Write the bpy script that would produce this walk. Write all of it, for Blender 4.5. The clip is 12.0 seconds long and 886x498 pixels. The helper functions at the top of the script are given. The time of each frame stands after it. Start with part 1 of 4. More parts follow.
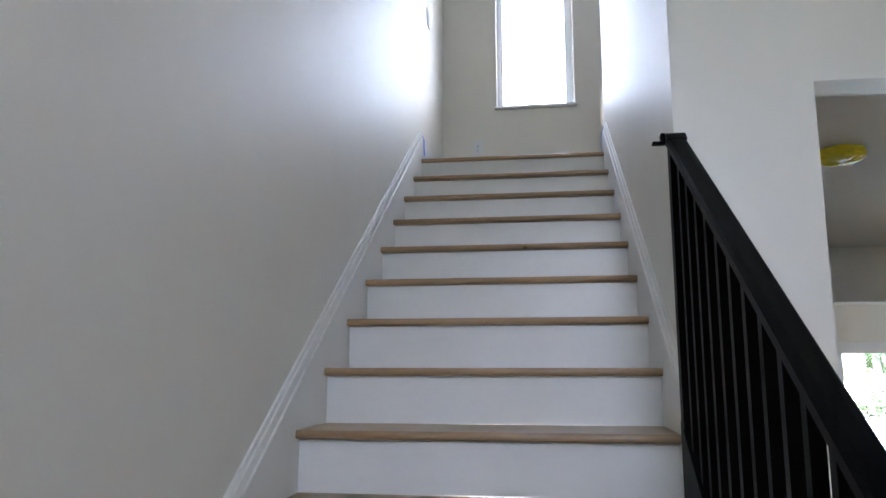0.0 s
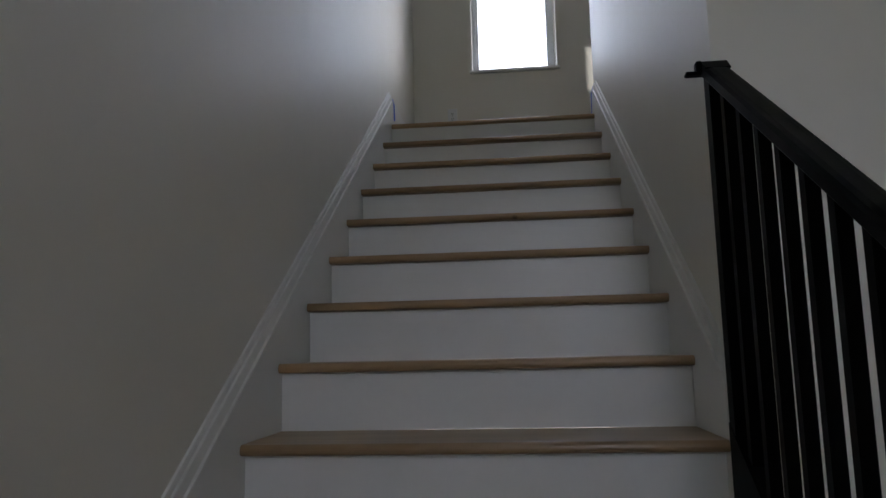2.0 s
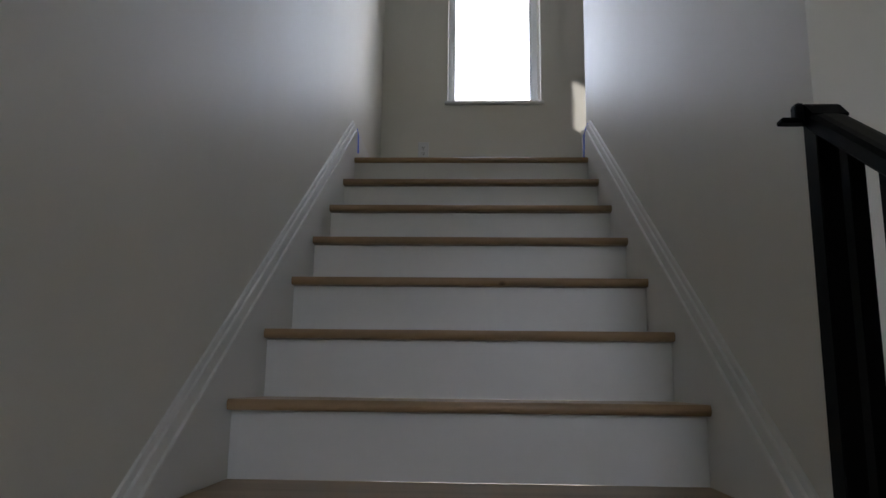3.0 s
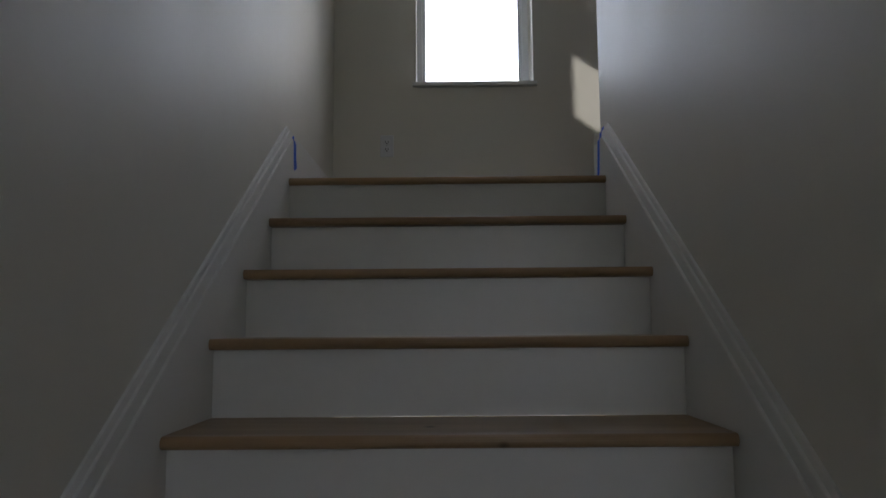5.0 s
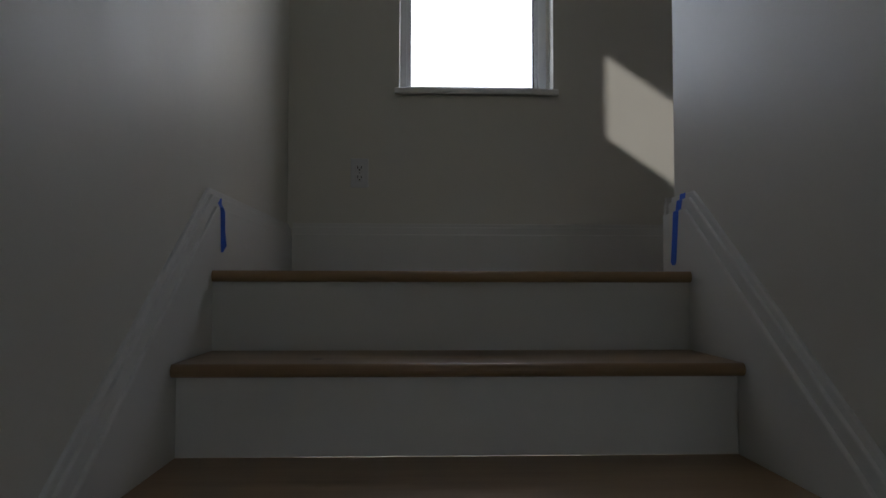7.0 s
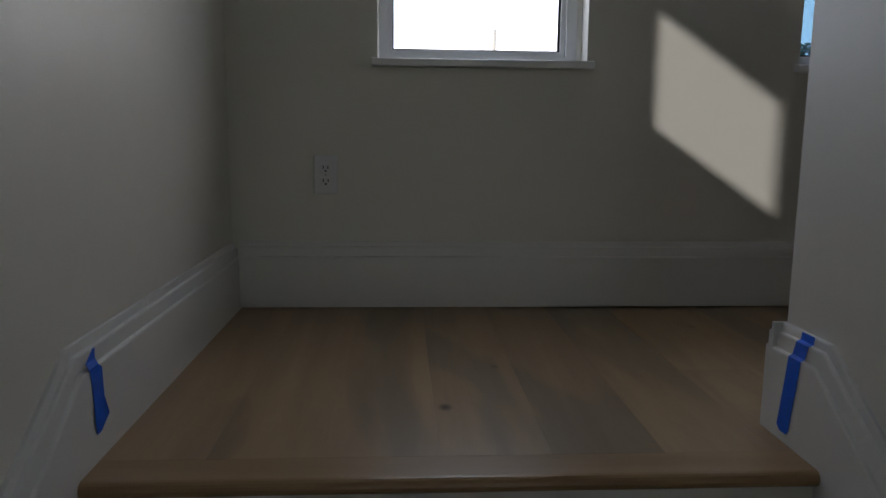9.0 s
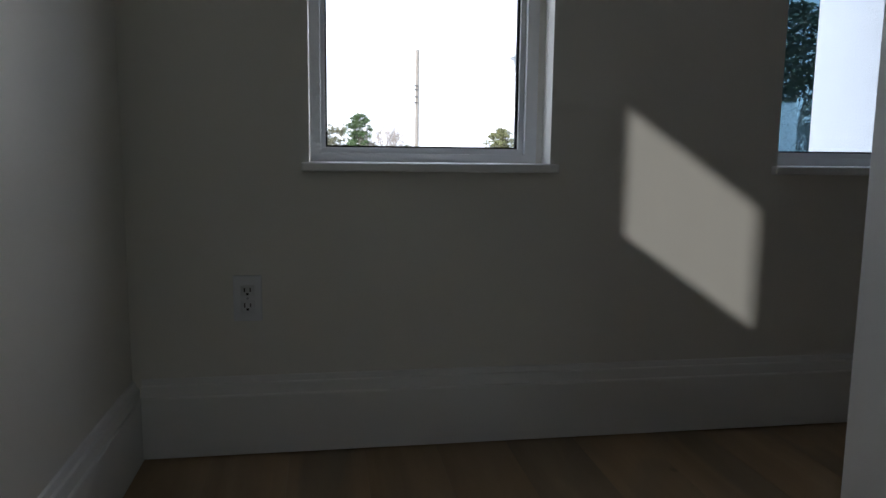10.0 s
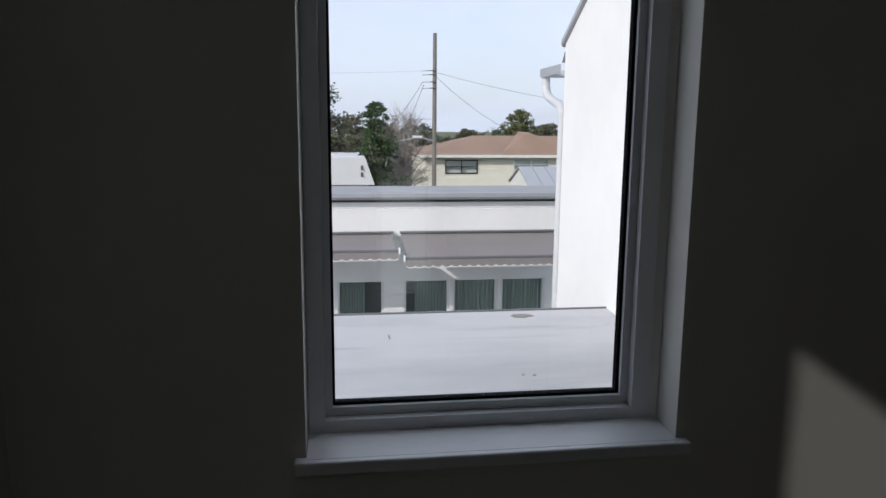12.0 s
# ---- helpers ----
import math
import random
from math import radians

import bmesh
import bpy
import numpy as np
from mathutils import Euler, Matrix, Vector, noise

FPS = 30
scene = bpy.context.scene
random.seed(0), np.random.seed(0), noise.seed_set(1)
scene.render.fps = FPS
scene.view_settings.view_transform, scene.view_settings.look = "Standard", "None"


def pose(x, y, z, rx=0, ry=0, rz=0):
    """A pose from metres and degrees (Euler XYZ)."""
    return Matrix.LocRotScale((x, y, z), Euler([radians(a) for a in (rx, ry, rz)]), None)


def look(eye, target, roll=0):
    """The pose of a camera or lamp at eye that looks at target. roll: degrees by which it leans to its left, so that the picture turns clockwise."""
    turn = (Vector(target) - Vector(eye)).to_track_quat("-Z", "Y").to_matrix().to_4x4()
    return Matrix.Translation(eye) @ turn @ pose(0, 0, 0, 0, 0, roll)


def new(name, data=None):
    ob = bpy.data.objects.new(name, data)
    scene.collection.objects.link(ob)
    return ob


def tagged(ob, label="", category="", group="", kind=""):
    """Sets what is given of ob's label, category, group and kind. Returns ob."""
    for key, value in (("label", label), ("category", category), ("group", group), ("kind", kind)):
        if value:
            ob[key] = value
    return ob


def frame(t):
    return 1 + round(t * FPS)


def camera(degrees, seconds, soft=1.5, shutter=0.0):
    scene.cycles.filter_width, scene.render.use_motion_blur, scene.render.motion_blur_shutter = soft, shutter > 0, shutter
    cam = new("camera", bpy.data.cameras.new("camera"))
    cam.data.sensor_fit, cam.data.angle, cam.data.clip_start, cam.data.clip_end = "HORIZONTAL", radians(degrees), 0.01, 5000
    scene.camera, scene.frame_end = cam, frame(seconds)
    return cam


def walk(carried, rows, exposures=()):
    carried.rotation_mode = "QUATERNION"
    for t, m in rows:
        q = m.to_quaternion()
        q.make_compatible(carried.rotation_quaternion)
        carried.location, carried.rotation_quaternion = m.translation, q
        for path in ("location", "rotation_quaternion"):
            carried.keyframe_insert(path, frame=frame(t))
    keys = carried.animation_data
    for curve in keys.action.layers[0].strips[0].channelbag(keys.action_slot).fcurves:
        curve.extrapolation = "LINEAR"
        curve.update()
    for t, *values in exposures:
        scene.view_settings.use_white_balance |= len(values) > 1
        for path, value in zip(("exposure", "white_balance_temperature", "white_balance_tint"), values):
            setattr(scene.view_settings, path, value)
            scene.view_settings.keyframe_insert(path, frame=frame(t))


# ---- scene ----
cam = camera(62.58, 12.0)
PATH = [
    (0, (0.179, -4.474, 1.516), (-0.099, -2.520, 1.841), 0.0),
    (0.5, (0.142, -4.499, 1.535), (-0.095, -2.561, 1.966), 0.8),
    (0.9, (0.103, -4.484, 1.562), (-0.112, -2.563, 2.076), 0.7),
    (1.0, (0.099, -4.468, 1.556), (-0.116, -2.543, 2.036), 0.65),
    (1.2, (0.085, -4.418, 1.535), (-0.135, -2.452, 1.827), 0.5),
    (1.5, (0.085, -4.292, 1.521), (-0.089, -2.320, 1.806), 0.4),
    (2, (0.084, -4.006, 1.540), (-0.113, -2.036, 1.823), -1.3),
    (2.5, (0.003, -3.703, 1.659), (-0.078, -1.732, 1.992), -0.8),
    (3, (-0.006, -3.459, 1.753), (-0.089, -1.493, 2.115), 0.7),
    (3.5, (0.019, -3.264, 1.914), (-0.077, -1.301, 2.281), -0.9),
    (5.5, (-0.031, -2.385, 2.435), (-0.036, -0.394, 2.625), -0.2),
    (6, (-0.040, -2.170, 2.582), (-0.113, -0.186, 2.824), 0.2),
    (6.5, (-0.077, -1.951, 2.680), (-0.080, 0.040, 2.865), 0.3),
    (7, (-0.117, -1.750, 2.822), (-0.040, 0.246, 2.914), 0.1),
    (8.8, (-0.114, -1.123, 3.305), (0.021, 0.860, 3.087), 1.5),
    (9, (-0.113, -1.064, 3.371), (0.002, 0.909, 3.066), 0.6),
    (9.5, (-0.166, -0.907, 3.529), (0.059, 1.054, 3.205), 1.2),
    (10, (-0.148, -0.713, 3.627), (0.175, 1.244, 3.359), 0.7),
    (10.5, (-0.129, -0.529, 3.776), (0.115, 1.434, 3.480), 0.2),
    (11, (-0.157, -0.370, 3.906), (0.212, 1.575, 3.620), 0.1),
    (11.5, (-0.139, -0.168, 3.984), (0.194, 1.783, 3.696), 1.3),
    (12, (-0.123, 0.032, 4.117), (0.156, 1.984, 3.779), 0.5),
]
EXPOSURES = [
    (0.0, 4.35, 6100, 14), (0.5, 3.6, 6100, 14), (1.2, 2.8, 6150, 14), (1.6, 2.6, 6400, 13), (2.5, 2.98, 6600, 13), (3.5, 2.72, 6700, 13), (5.5, 2.17, 6700, 12),
    (6.0, 2.1, 6700, 12), (6.5, 1.64, 6700, 12), (7.2, 1.84, 6700, 12), (9.0, 2.05, 6600, 12), (9.5, 2.25, 6500, 12), (10.0, 1.68, 6400, 11), (10.6, 1.4, 6450, 11), (11.0, 0.7, 6450, 12), (11.4, 0.25, 6450, 12), (12.0, 0.05, 6450, 12)]
walk(cam, [(t, look(eye, target, roll)) for t, eye, target, roll in PATH], EXPOSURES)

# ---- light ----
SUN = Vector((-1.0, -0.796, 0.673)).normalized()
world = bpy.data.worlds.new("sky")
world.use_nodes = True
scene.world = world
wn = world.node_tree.nodes
sky = wn.new("ShaderNodeTexSky")
sky.sky_type, sky.sun_disc = "NISHITA", False
sky.sun_elevation = math.asin(SUN.z)
sky.sun_rotation = math.atan2(SUN.x, SUN.y)
sky.air_density, sky.dust_density = 1.0, 2.0
wn["Background"].inputs[1].default_value = 0.15
wco = wn.new("ShaderNodeTexCoord")
haze = wn.new("ShaderNodeTexNoise")
haze.inputs["Scale"].default_value, haze.inputs["Detail"].default_value, haze.inputs["Distortion"].default_value = 2.2, 5, 0.8
stretch = wn.new("ShaderNodeMapping")
stretch.inputs["Scale"].default_value = (1.0, 1.0, 3.0)
cover = wn.new("ShaderNodeMapRange")
cover.inputs["From Min"].default_value, cover.inputs["From Max"].default_value = 0.35, 0.65
cover.inputs["To Min"].default_value, cover.inputs["To Max"].default_value = 0.7, 0.97
thin = wn.new("ShaderNodeMix")
thin.data_type = "RGBA"
thin.inputs[7].default_value = (5.5, 6.18, 7.4, 1)      # thin bright cloud
links = world.node_tree.links
links.new(wco.outputs["Generated"], stretch.inputs["Vector"])
links.new(stretch.outputs[0], haze.inputs["Vector"])
links.new(haze.outputs[0], cover.inputs["Value"])
links.new(cover.outputs[0], thin.inputs[0])
links.new(sky.outputs[0], thin.inputs[6])
links.new(thin.outputs[2], wn["Background"].inputs[0])

sun = new("sun", bpy.data.lights.new("sun", "SUN"))
sun.data.energy, sun.data.angle, sun.data.color = 2.3, radians(0.9), (1.0, 0.95, 0.87)
sun.matrix_world = look((-12, -10, 12), Vector((-12, -10, 12)) - SUN)

front_light = new("front_window_light", bpy.data.lights.new("front_window_light", "AREA"))
front_light.data.shape, front_light.data.size, front_light.data.size_y = "RECTANGLE", 0.55, 1.4
front_light.data.energy, front_light.data.color = 0.8, (0.76, 0.89, 1.0)
front_light.matrix_world = look((0.675, -6.7, 2.7), (0.675, 0.0, 2.7))


# ---- materials ----
def material(name, rgb, rough=0.5, metal=0.0, scale=6.0, amount=0.08, bump=0.0, bump_scale=200.0, spec=0.5, coat=0.0, piece=0.0):
    """A plain surface with variation at two scales and a fine relief."""
    m = bpy.data.materials.new(name)
    m.use_nodes = True
    nt = m.node_tree
    b = nt.nodes["Principled BSDF"]
    co = nt.nodes.new("ShaderNodeTexCoord")
    big = nt.nodes.new("ShaderNodeTexNoise")
    big.inputs["Scale"].default_value, big.inputs["Detail"].default_value = scale, 3
    fine = nt.nodes.new("ShaderNodeTexNoise")
    fine.inputs["Scale"].default_value, fine.inputs["Detail"].default_value = scale * 9, 4
    nt.links.new(co.outputs["Object"], big.inputs["Vector"])
    nt.links.new(co.outputs["Object"], fine.inputs["Vector"])
    add = nt.nodes.new("ShaderNodeMath")
    add.operation = "MULTIPLY_ADD"
    nt.links.new(fine.outputs[0], add.inputs[0])
    add.inputs[1].default_value = 0.4
    nt.links.new(big.outputs[0], add.inputs[2])
    val = nt.nodes.new("ShaderNodeMapRange")
    val.inputs["From Min"].default_value, val.inputs["From Max"].default_value = 0.3, 1.1
    val.inputs["To Min"].default_value, val.inputs["To Max"].default_value = 1 - amount, 1 + amount
    nt.links.new(add.outputs[0], val.inputs["Value"])
    hsv = nt.nodes.new("ShaderNodeHueSaturation")
    hsv.inputs["Color"].default_value = (*rgb, 1)
    if piece:
        info = nt.nodes.new("ShaderNodeObjectInfo")
        spread = nt.nodes.new("ShaderNodeMapRange")
        spread.inputs["To Min"].default_value, spread.inputs["To Max"].default_value = 1 - piece, 1 + piece
        nt.links.new(info.outputs["Random"], spread.inputs["Value"])
        mul = nt.nodes.new("ShaderNodeMath")
        mul.operation = "MULTIPLY"
        nt.links.new(spread.outputs[0], mul.inputs[0])
        nt.links.new(val.outputs[0], mul.inputs[1])
        nt.links.new(mul.outputs[0], hsv.inputs["Value"])
    else:
        nt.links.new(val.outputs[0], hsv.inputs["Value"])
    nt.links.new(hsv.outputs[0], b.inputs["Base Color"])
    rr = nt.nodes.new("ShaderNodeMapRange")
    rr.inputs["To Min"].default_value, rr.inputs["To Max"].default_value = max(0.02, rough - 0.06), rough + 0.06
    nt.links.new(big.outputs[0], rr.inputs["Value"])
    nt.links.new(rr.outputs[0], b.inputs["Roughness"])
    b.inputs["Metallic"].default_value = metal
    b.inputs["Specular IOR Level"].default_value = spec
    b.inputs["Coat Weight"].default_value = coat
    if bump:
        grain = nt.nodes.new("ShaderNodeTexNoise")
        grain.inputs["Scale"].default_value, grain.inputs["Detail"].default_value = bump_scale, 3
        nt.links.new(co.outputs["Object"], grain.inputs["Vector"])
        bp = nt.nodes.new("ShaderNodeBump")
        bp.inputs["Strength"].default_value, bp.inputs["Distance"].default_value = bump, 0.003
        nt.links.new(grain.outputs[0], bp.inputs["Height"])
        nt.links.new(bp.outputs[0], b.inputs["Normal"])
    return m


def wood(name, light, dark, rough=0.4, along="Y", knots=True, piece=True, mineral=False):
    """Oak: long grain, broad tone bands, a few knots, each board in a tone of its own."""
    m = bpy.data.materials.new(name)
    m.use_nodes = True
    nt = m.node_tree
    b = nt.nodes["Principled BSDF"]
    co = nt.nodes.new("ShaderNodeTexCoord")
    info = nt.nodes.new("ShaderNodeObjectInfo")
    shift = nt.nodes.new("ShaderNodeVectorMath")
    shift.operation = "MULTIPLY_ADD"
    nt.links.new(info.outputs["Random"], shift.inputs[0])
    shift.inputs[1].default_value = (7.3, 11.1, 3.7)
    nt.links.new(co.outputs["Object"], shift.inputs[2])
    mp = nt.nodes.new("ShaderNodeMapping")
    mp.inputs["Scale"].default_value = (1.0, 0.1, 1.0) if along == "Y" else (0.1, 1.0, 1.0)
    nt.links.new(shift.outputs[0], mp.inputs["Vector"])
    grain = nt.nodes.new("ShaderNodeTexNoise")
    grain.inputs["Scale"].default_value, grain.inputs["Detail"].default_value, grain.inputs["Distortion"].default_value = 70, 5, 0.6
    nt.links.new(mp.outputs[0], grain.inputs["Vector"])
    bands = nt.nodes.new("ShaderNodeTexNoise")
    bands.inputs["Scale"].default_value, bands.inputs["Detail"].default_value, bands.inputs["Distortion"].default_value = 8, 3, 1.0
    nt.links.new(mp.outputs[0], bands.inputs["Vector"])
    mix = nt.nodes.new("ShaderNodeMath")
    mix.operation = "MULTIPLY_ADD"
    nt.links.new(grain.outputs[0], mix.inputs[0])
    mix.inputs[1].default_value = 0.22
    nt.links.new(bands.outputs[0], mix.inputs[2])
    ramp = nt.nodes.new("ShaderNodeValToRGB")
    ramp.color_ramp.elements[0].position, ramp.color_ramp.elements[1].position = 0.38, 0.86
    ramp.color_ramp.elements[0].color, ramp.color_ramp.elements[1].color = (*dark, 1), (*light, 1)
    nt.links.new(mix.outputs[0], ramp.inputs[0])
    hsv = nt.nodes.new("ShaderNodeHueSaturation")
    tone = nt.nodes.new("ShaderNodeMapRange")
    tone.inputs["To Min"].default_value, tone.inputs["To Max"].default_value = (0.93, 1.06) if piece else (1, 1)
    nt.links.new(info.outputs["Random"], tone.inputs["Value"])
    nt.links.new(tone.outputs[0], hsv.inputs["Value"])
    nt.links.new(ramp.outputs[0], hsv.inputs["Color"])
    out = hsv.outputs[0]
    if knots:
        vor = nt.nodes.new("ShaderNodeTexVoronoi")
        vor.inputs["Scale"].default_value = 4.0
        km = nt.nodes.new("ShaderNodeMapping")
        km.inputs["Scale"].default_value = (1.0, 0.7, 1.0)
        nt.links.new(shift.outputs[0], km.inputs["Vector"])
        nt.links.new(km.outputs[0], vor.inputs["Vector"])
        kr = nt.nodes.new("ShaderNodeValToRGB")
        kr.color_ramp.elements[0].position, kr.color_ramp.elements[1].position = 0.02, 0.07
        kr.color_ramp.elements[0].color, kr.color_ramp.elements[1].color = (0.16, 0.12, 0.09, 1), (1, 1, 1, 1)
        nt.links.new(vor.outputs["Distance"], kr.inputs[0])
        mul = nt.nodes.new("ShaderNodeMix")
        mul.data_type, mul.blend_type = "RGBA", "MULTIPLY"
        mul.inputs[0].default_value = 1.0
        nt.links.new(out, mul.inputs[6])
        nt.links.new(kr.outputs[0], mul.inputs[7])
        out = mul.outputs[2]
    if mineral:
        # broad grey mineral streaks with soft pointed outlines, as in natural oak
        mm = nt.nodes.new("ShaderNodeMapping")
        mm.inputs["Scale"].default_value = (3.4, 0.8, 1.0)
        nt.links.new(shift.outputs[0], mm.inputs["Vector"])
        mn = nt.nodes.new("ShaderNodeTexNoise")
        mn.inputs["Scale"].default_value, mn.inputs["Detail"].default_value, mn.inputs["Distortion"].default_value = 1.0, 2, 0.7
        nt.links.new(mm.outputs[0], mn.inputs["Vector"])
        mr = nt.nodes.new("ShaderNodeValToRGB")
        mr.color_ramp.elements[0].position, mr.color_ramp.elements[1].position = 0.54, 0.60
        mr.color_ramp.elements[0].color, mr.color_ramp.elements[1].color = (1, 1, 1, 1), (0.74, 0.80, 0.89, 1)
        nt.links.new(mn.outputs[0], mr.inputs[0])
        stain = nt.nodes.new("ShaderNodeMix")
        stain.data_type, stain.blend_type = "RGBA", "MULTIPLY"
        stain.inputs[0].default_value = 1.0
        nt.links.new(out, stain.inputs[6])
        nt.links.new(mr.outputs[0], stain.inputs[7])
        out = stain.outputs[2]
    nt.links.new(out, b.inputs["Base Color"])
    b.inputs["Roughness"].default_value = rough
    bp = nt.nodes.new("ShaderNodeBump")
    bp.inputs["Strength"].default_value, bp.inputs["Distance"].default_value = 0.12, 0.002
    nt.links.new(grain.outputs[0], bp.inputs["Height"])
    nt.links.new(bp.outputs[0], b.inputs["Normal"])
    return m


def glass(name, tint=(1, 1, 1), ior=1.5, sheen=(1, 1, 1)):
    m = bpy.data.materials.new(name)
    m.use_nodes = True
    nt = m.node_tree
    nt.nodes.clear()
    o = nt.nodes.new("ShaderNodeOutputMaterial")
    mx = nt.nodes.new("ShaderNodeMixShader")
    tr = nt.nodes.new("ShaderNodeBsdfTransparent")
    gl = nt.nodes.new("ShaderNodeBsdfGlossy")
    lw = nt.nodes.new("ShaderNodeLayerWeight")
    lw.inputs["Blend"].default_value = 0.5
    steep = nt.nodes.new("ShaderNodeMath")
    steep.operation = "POWER"
    steep.inputs[1].default_value = 5.0
    fr = nt.nodes.new("ShaderNodeMapRange")
    least = ((ior - 1) / (ior + 1)) ** 2
    fr.inputs["To Min"].default_value, fr.inputs["To Max"].default_value = least, 1.0
    nt.links.new(lw.outputs["Facing"], steep.inputs[0])
    nt.links.new(steep.outputs[0], fr.inputs["Value"])
    tr.inputs[0].default_value = (*tint, 1)
    gl.inputs["Roughness"].default_value = 0.0
    gl.inputs["Color"].default_value = (*sheen, 1)
    nt.links.new(fr.outputs[0], mx.inputs[0])
    nt.links.new(tr.outputs[0], mx.inputs[1])
    nt.links.new(gl.outputs[0], mx.inputs[2])
    nt.links.new(mx.outputs[0], o.inputs[0])
    return m


def roller_paint(name):
    """Off-white satin wall paint: orange-peel relief and faint upright roller lanes that break up its sheen."""
    m = material(name, (0.775, 0.752, 0.69), 0.5, scale=1.6, amount=0.03, bump=0.12, bump_scale=260, spec=1.0)
    nt = m.node_tree
    b = nt.nodes["Principled BSDF"]
    co = nt.nodes.new("ShaderNodeTexCoord")
    lanes = nt.nodes.new("ShaderNodeMapping")
    lanes.inputs["Scale"].default_value = (7.0, 7.0, 0.9)
    tex = nt.nodes.new("ShaderNodeTexNoise")
    tex.inputs["Scale"].default_value, tex.inputs["Detail"].default_value = 1.0, 3
    rough = nt.nodes.new("ShaderNodeMapRange")
    rough.inputs["From Min"].default_value, rough.inputs["From Max"].default_value = 0.3, 0.7
    rough.inputs["To Min"].default_value, rough.inputs["To Max"].default_value = 0.44, 0.52
    nt.links.new(co.outputs["Object"], lanes.inputs["Vector"])
    nt.links.new(lanes.outputs[0], tex.inputs["Vector"])
    nt.links.new(tex.outputs[0], rough.inputs["Value"])
    nt.links.new(rough.outputs[0], b.inputs["Roughness"])
    return m


PAINT = roller_paint("wall_paint")
CEILING = material("ceiling_paint", (0.72, 0.71, 0.68), 0.8, scale=2, amount=0.03, bump=0.15, bump_scale=150)
TRIM = material("trim_paint", (0.8, 0.792, 0.77), 0.38, scale=1.3, amount=0.015, bump=0.04, bump_scale=90)
RISER = material("riser_paint", (0.79, 0.775, 0.745), 0.35, scale=4, amount=0.05, bump=0.05, bump_scale=80, piece=0.02)
OAK = wood("oak_floor", (0.43, 0.29, 0.158), (0.31, 0.205, 0.112), 0.36, mineral=True)
OAK_ACROSS = wood("oak_nosing", (0.44, 0.285, 0.145), (0.31, 0.195, 0.095), 0.34, along="X", knots=False)
TREAD = wood("oak_tread", (0.45, 0.295, 0.165), (0.28, 0.175, 0.09), 0.36, along="X")
BLACK = material("black_paint", (0.0035, 0.0035, 0.004), 0.45, scale=9, amount=0.2, bump=0.05, bump_scale=120, spec=0.05)
VINYL = material("window_vinyl", (0.78, 0.79, 0.8), 0.32, scale=5, amount=0.03)
GASKET = material("black_gasket", (0.015, 0.015, 0.016), 0.5, scale=20, amount=0.15)
SPACER = material("matt_black_spacer", (0.006, 0.006, 0.007), 0.85, scale=20, amount=0.1, spec=0.05)
SILL = material("sill_stone", (0.88, 0.88, 0.88), 0.36, scale=8, amount=0.03, spec=1.0)
TAPE = material("blue_tape", (0.006, 0.135, 0.80), 0.55, scale=60, amount=0.18, bump=0.3, bump_scale=500)
PLASTIC = material("white_plastic", (0.77, 0.78, 0.80), 0.3, scale=30, amount=0.02)
SLOT = material("socket_slot", (0.02, 0.02, 0.02), 0.6, scale=40, amount=0.2)
YELLOW = material("yellow_wrap", (0.72, 0.62, 0.02), 0.35, scale=40, amount=0.2, bump=0.5, bump_scale=60)
def coated_roof(name):
    """White roof coating with pale ponding stains and long faint streaks."""
    m = material(name, (0.50, 0.503, 0.51), 0.7, scale=0.9, amount=0.07, bump=0.25, bump_scale=30)
    nt = m.node_tree
    b = nt.nodes["Principled BSDF"]
    source = b.inputs["Base Color"].links[0].from_socket
    co = nt.nodes.new("ShaderNodeTexCoord")
    for scale, vector, low, high, dark in ((1.3, (0.5, 1.4, 1), 0.42, 0.62, (0.80, 0.80, 0.81)), (2.0, (0.35, 5.0, 1), 0.60, 0.70, (0.84, 0.84, 0.83)), (9.0, (1, 1, 1), 0.70, 0.78, (0.7, 0.68, 0.66))):
        mp = nt.nodes.new("ShaderNodeMapping")
        mp.inputs["Scale"].default_value, mp.inputs["Rotation"].default_value = vector, (0, 0, 0.12)
        nt.links.new(co.outputs["Object"], mp.inputs["Vector"])
        ns = nt.nodes.new("ShaderNodeTexNoise")
        ns.inputs["Scale"].default_value, ns.inputs["Detail"].default_value = scale, 6
        nt.links.new(mp.outputs[0], ns.inputs["Vector"])
        rp = nt.nodes.new("ShaderNodeValToRGB")
        rp.color_ramp.elements[0].position, rp.color_ramp.elements[1].position = low, high
        rp.color_ramp.elements[0].color, rp.color_ramp.elements[1].color = (1, 1, 1, 1), (*dark, 1)
        nt.links.new(ns.outputs[0], rp.inputs[0])
        mul = nt.nodes.new("ShaderNodeMix")
        mul.data_type, mul.blend_type = "RGBA", "MULTIPLY"
        mul.inputs[0].default_value = 1.0
        nt.links.new(source, mul.inputs[6])
        nt.links.new(rp.outputs[0], mul.inputs[7])
        source = mul.outputs[2]
    nt.links.new(source, b.inputs["Base Color"])
    return m


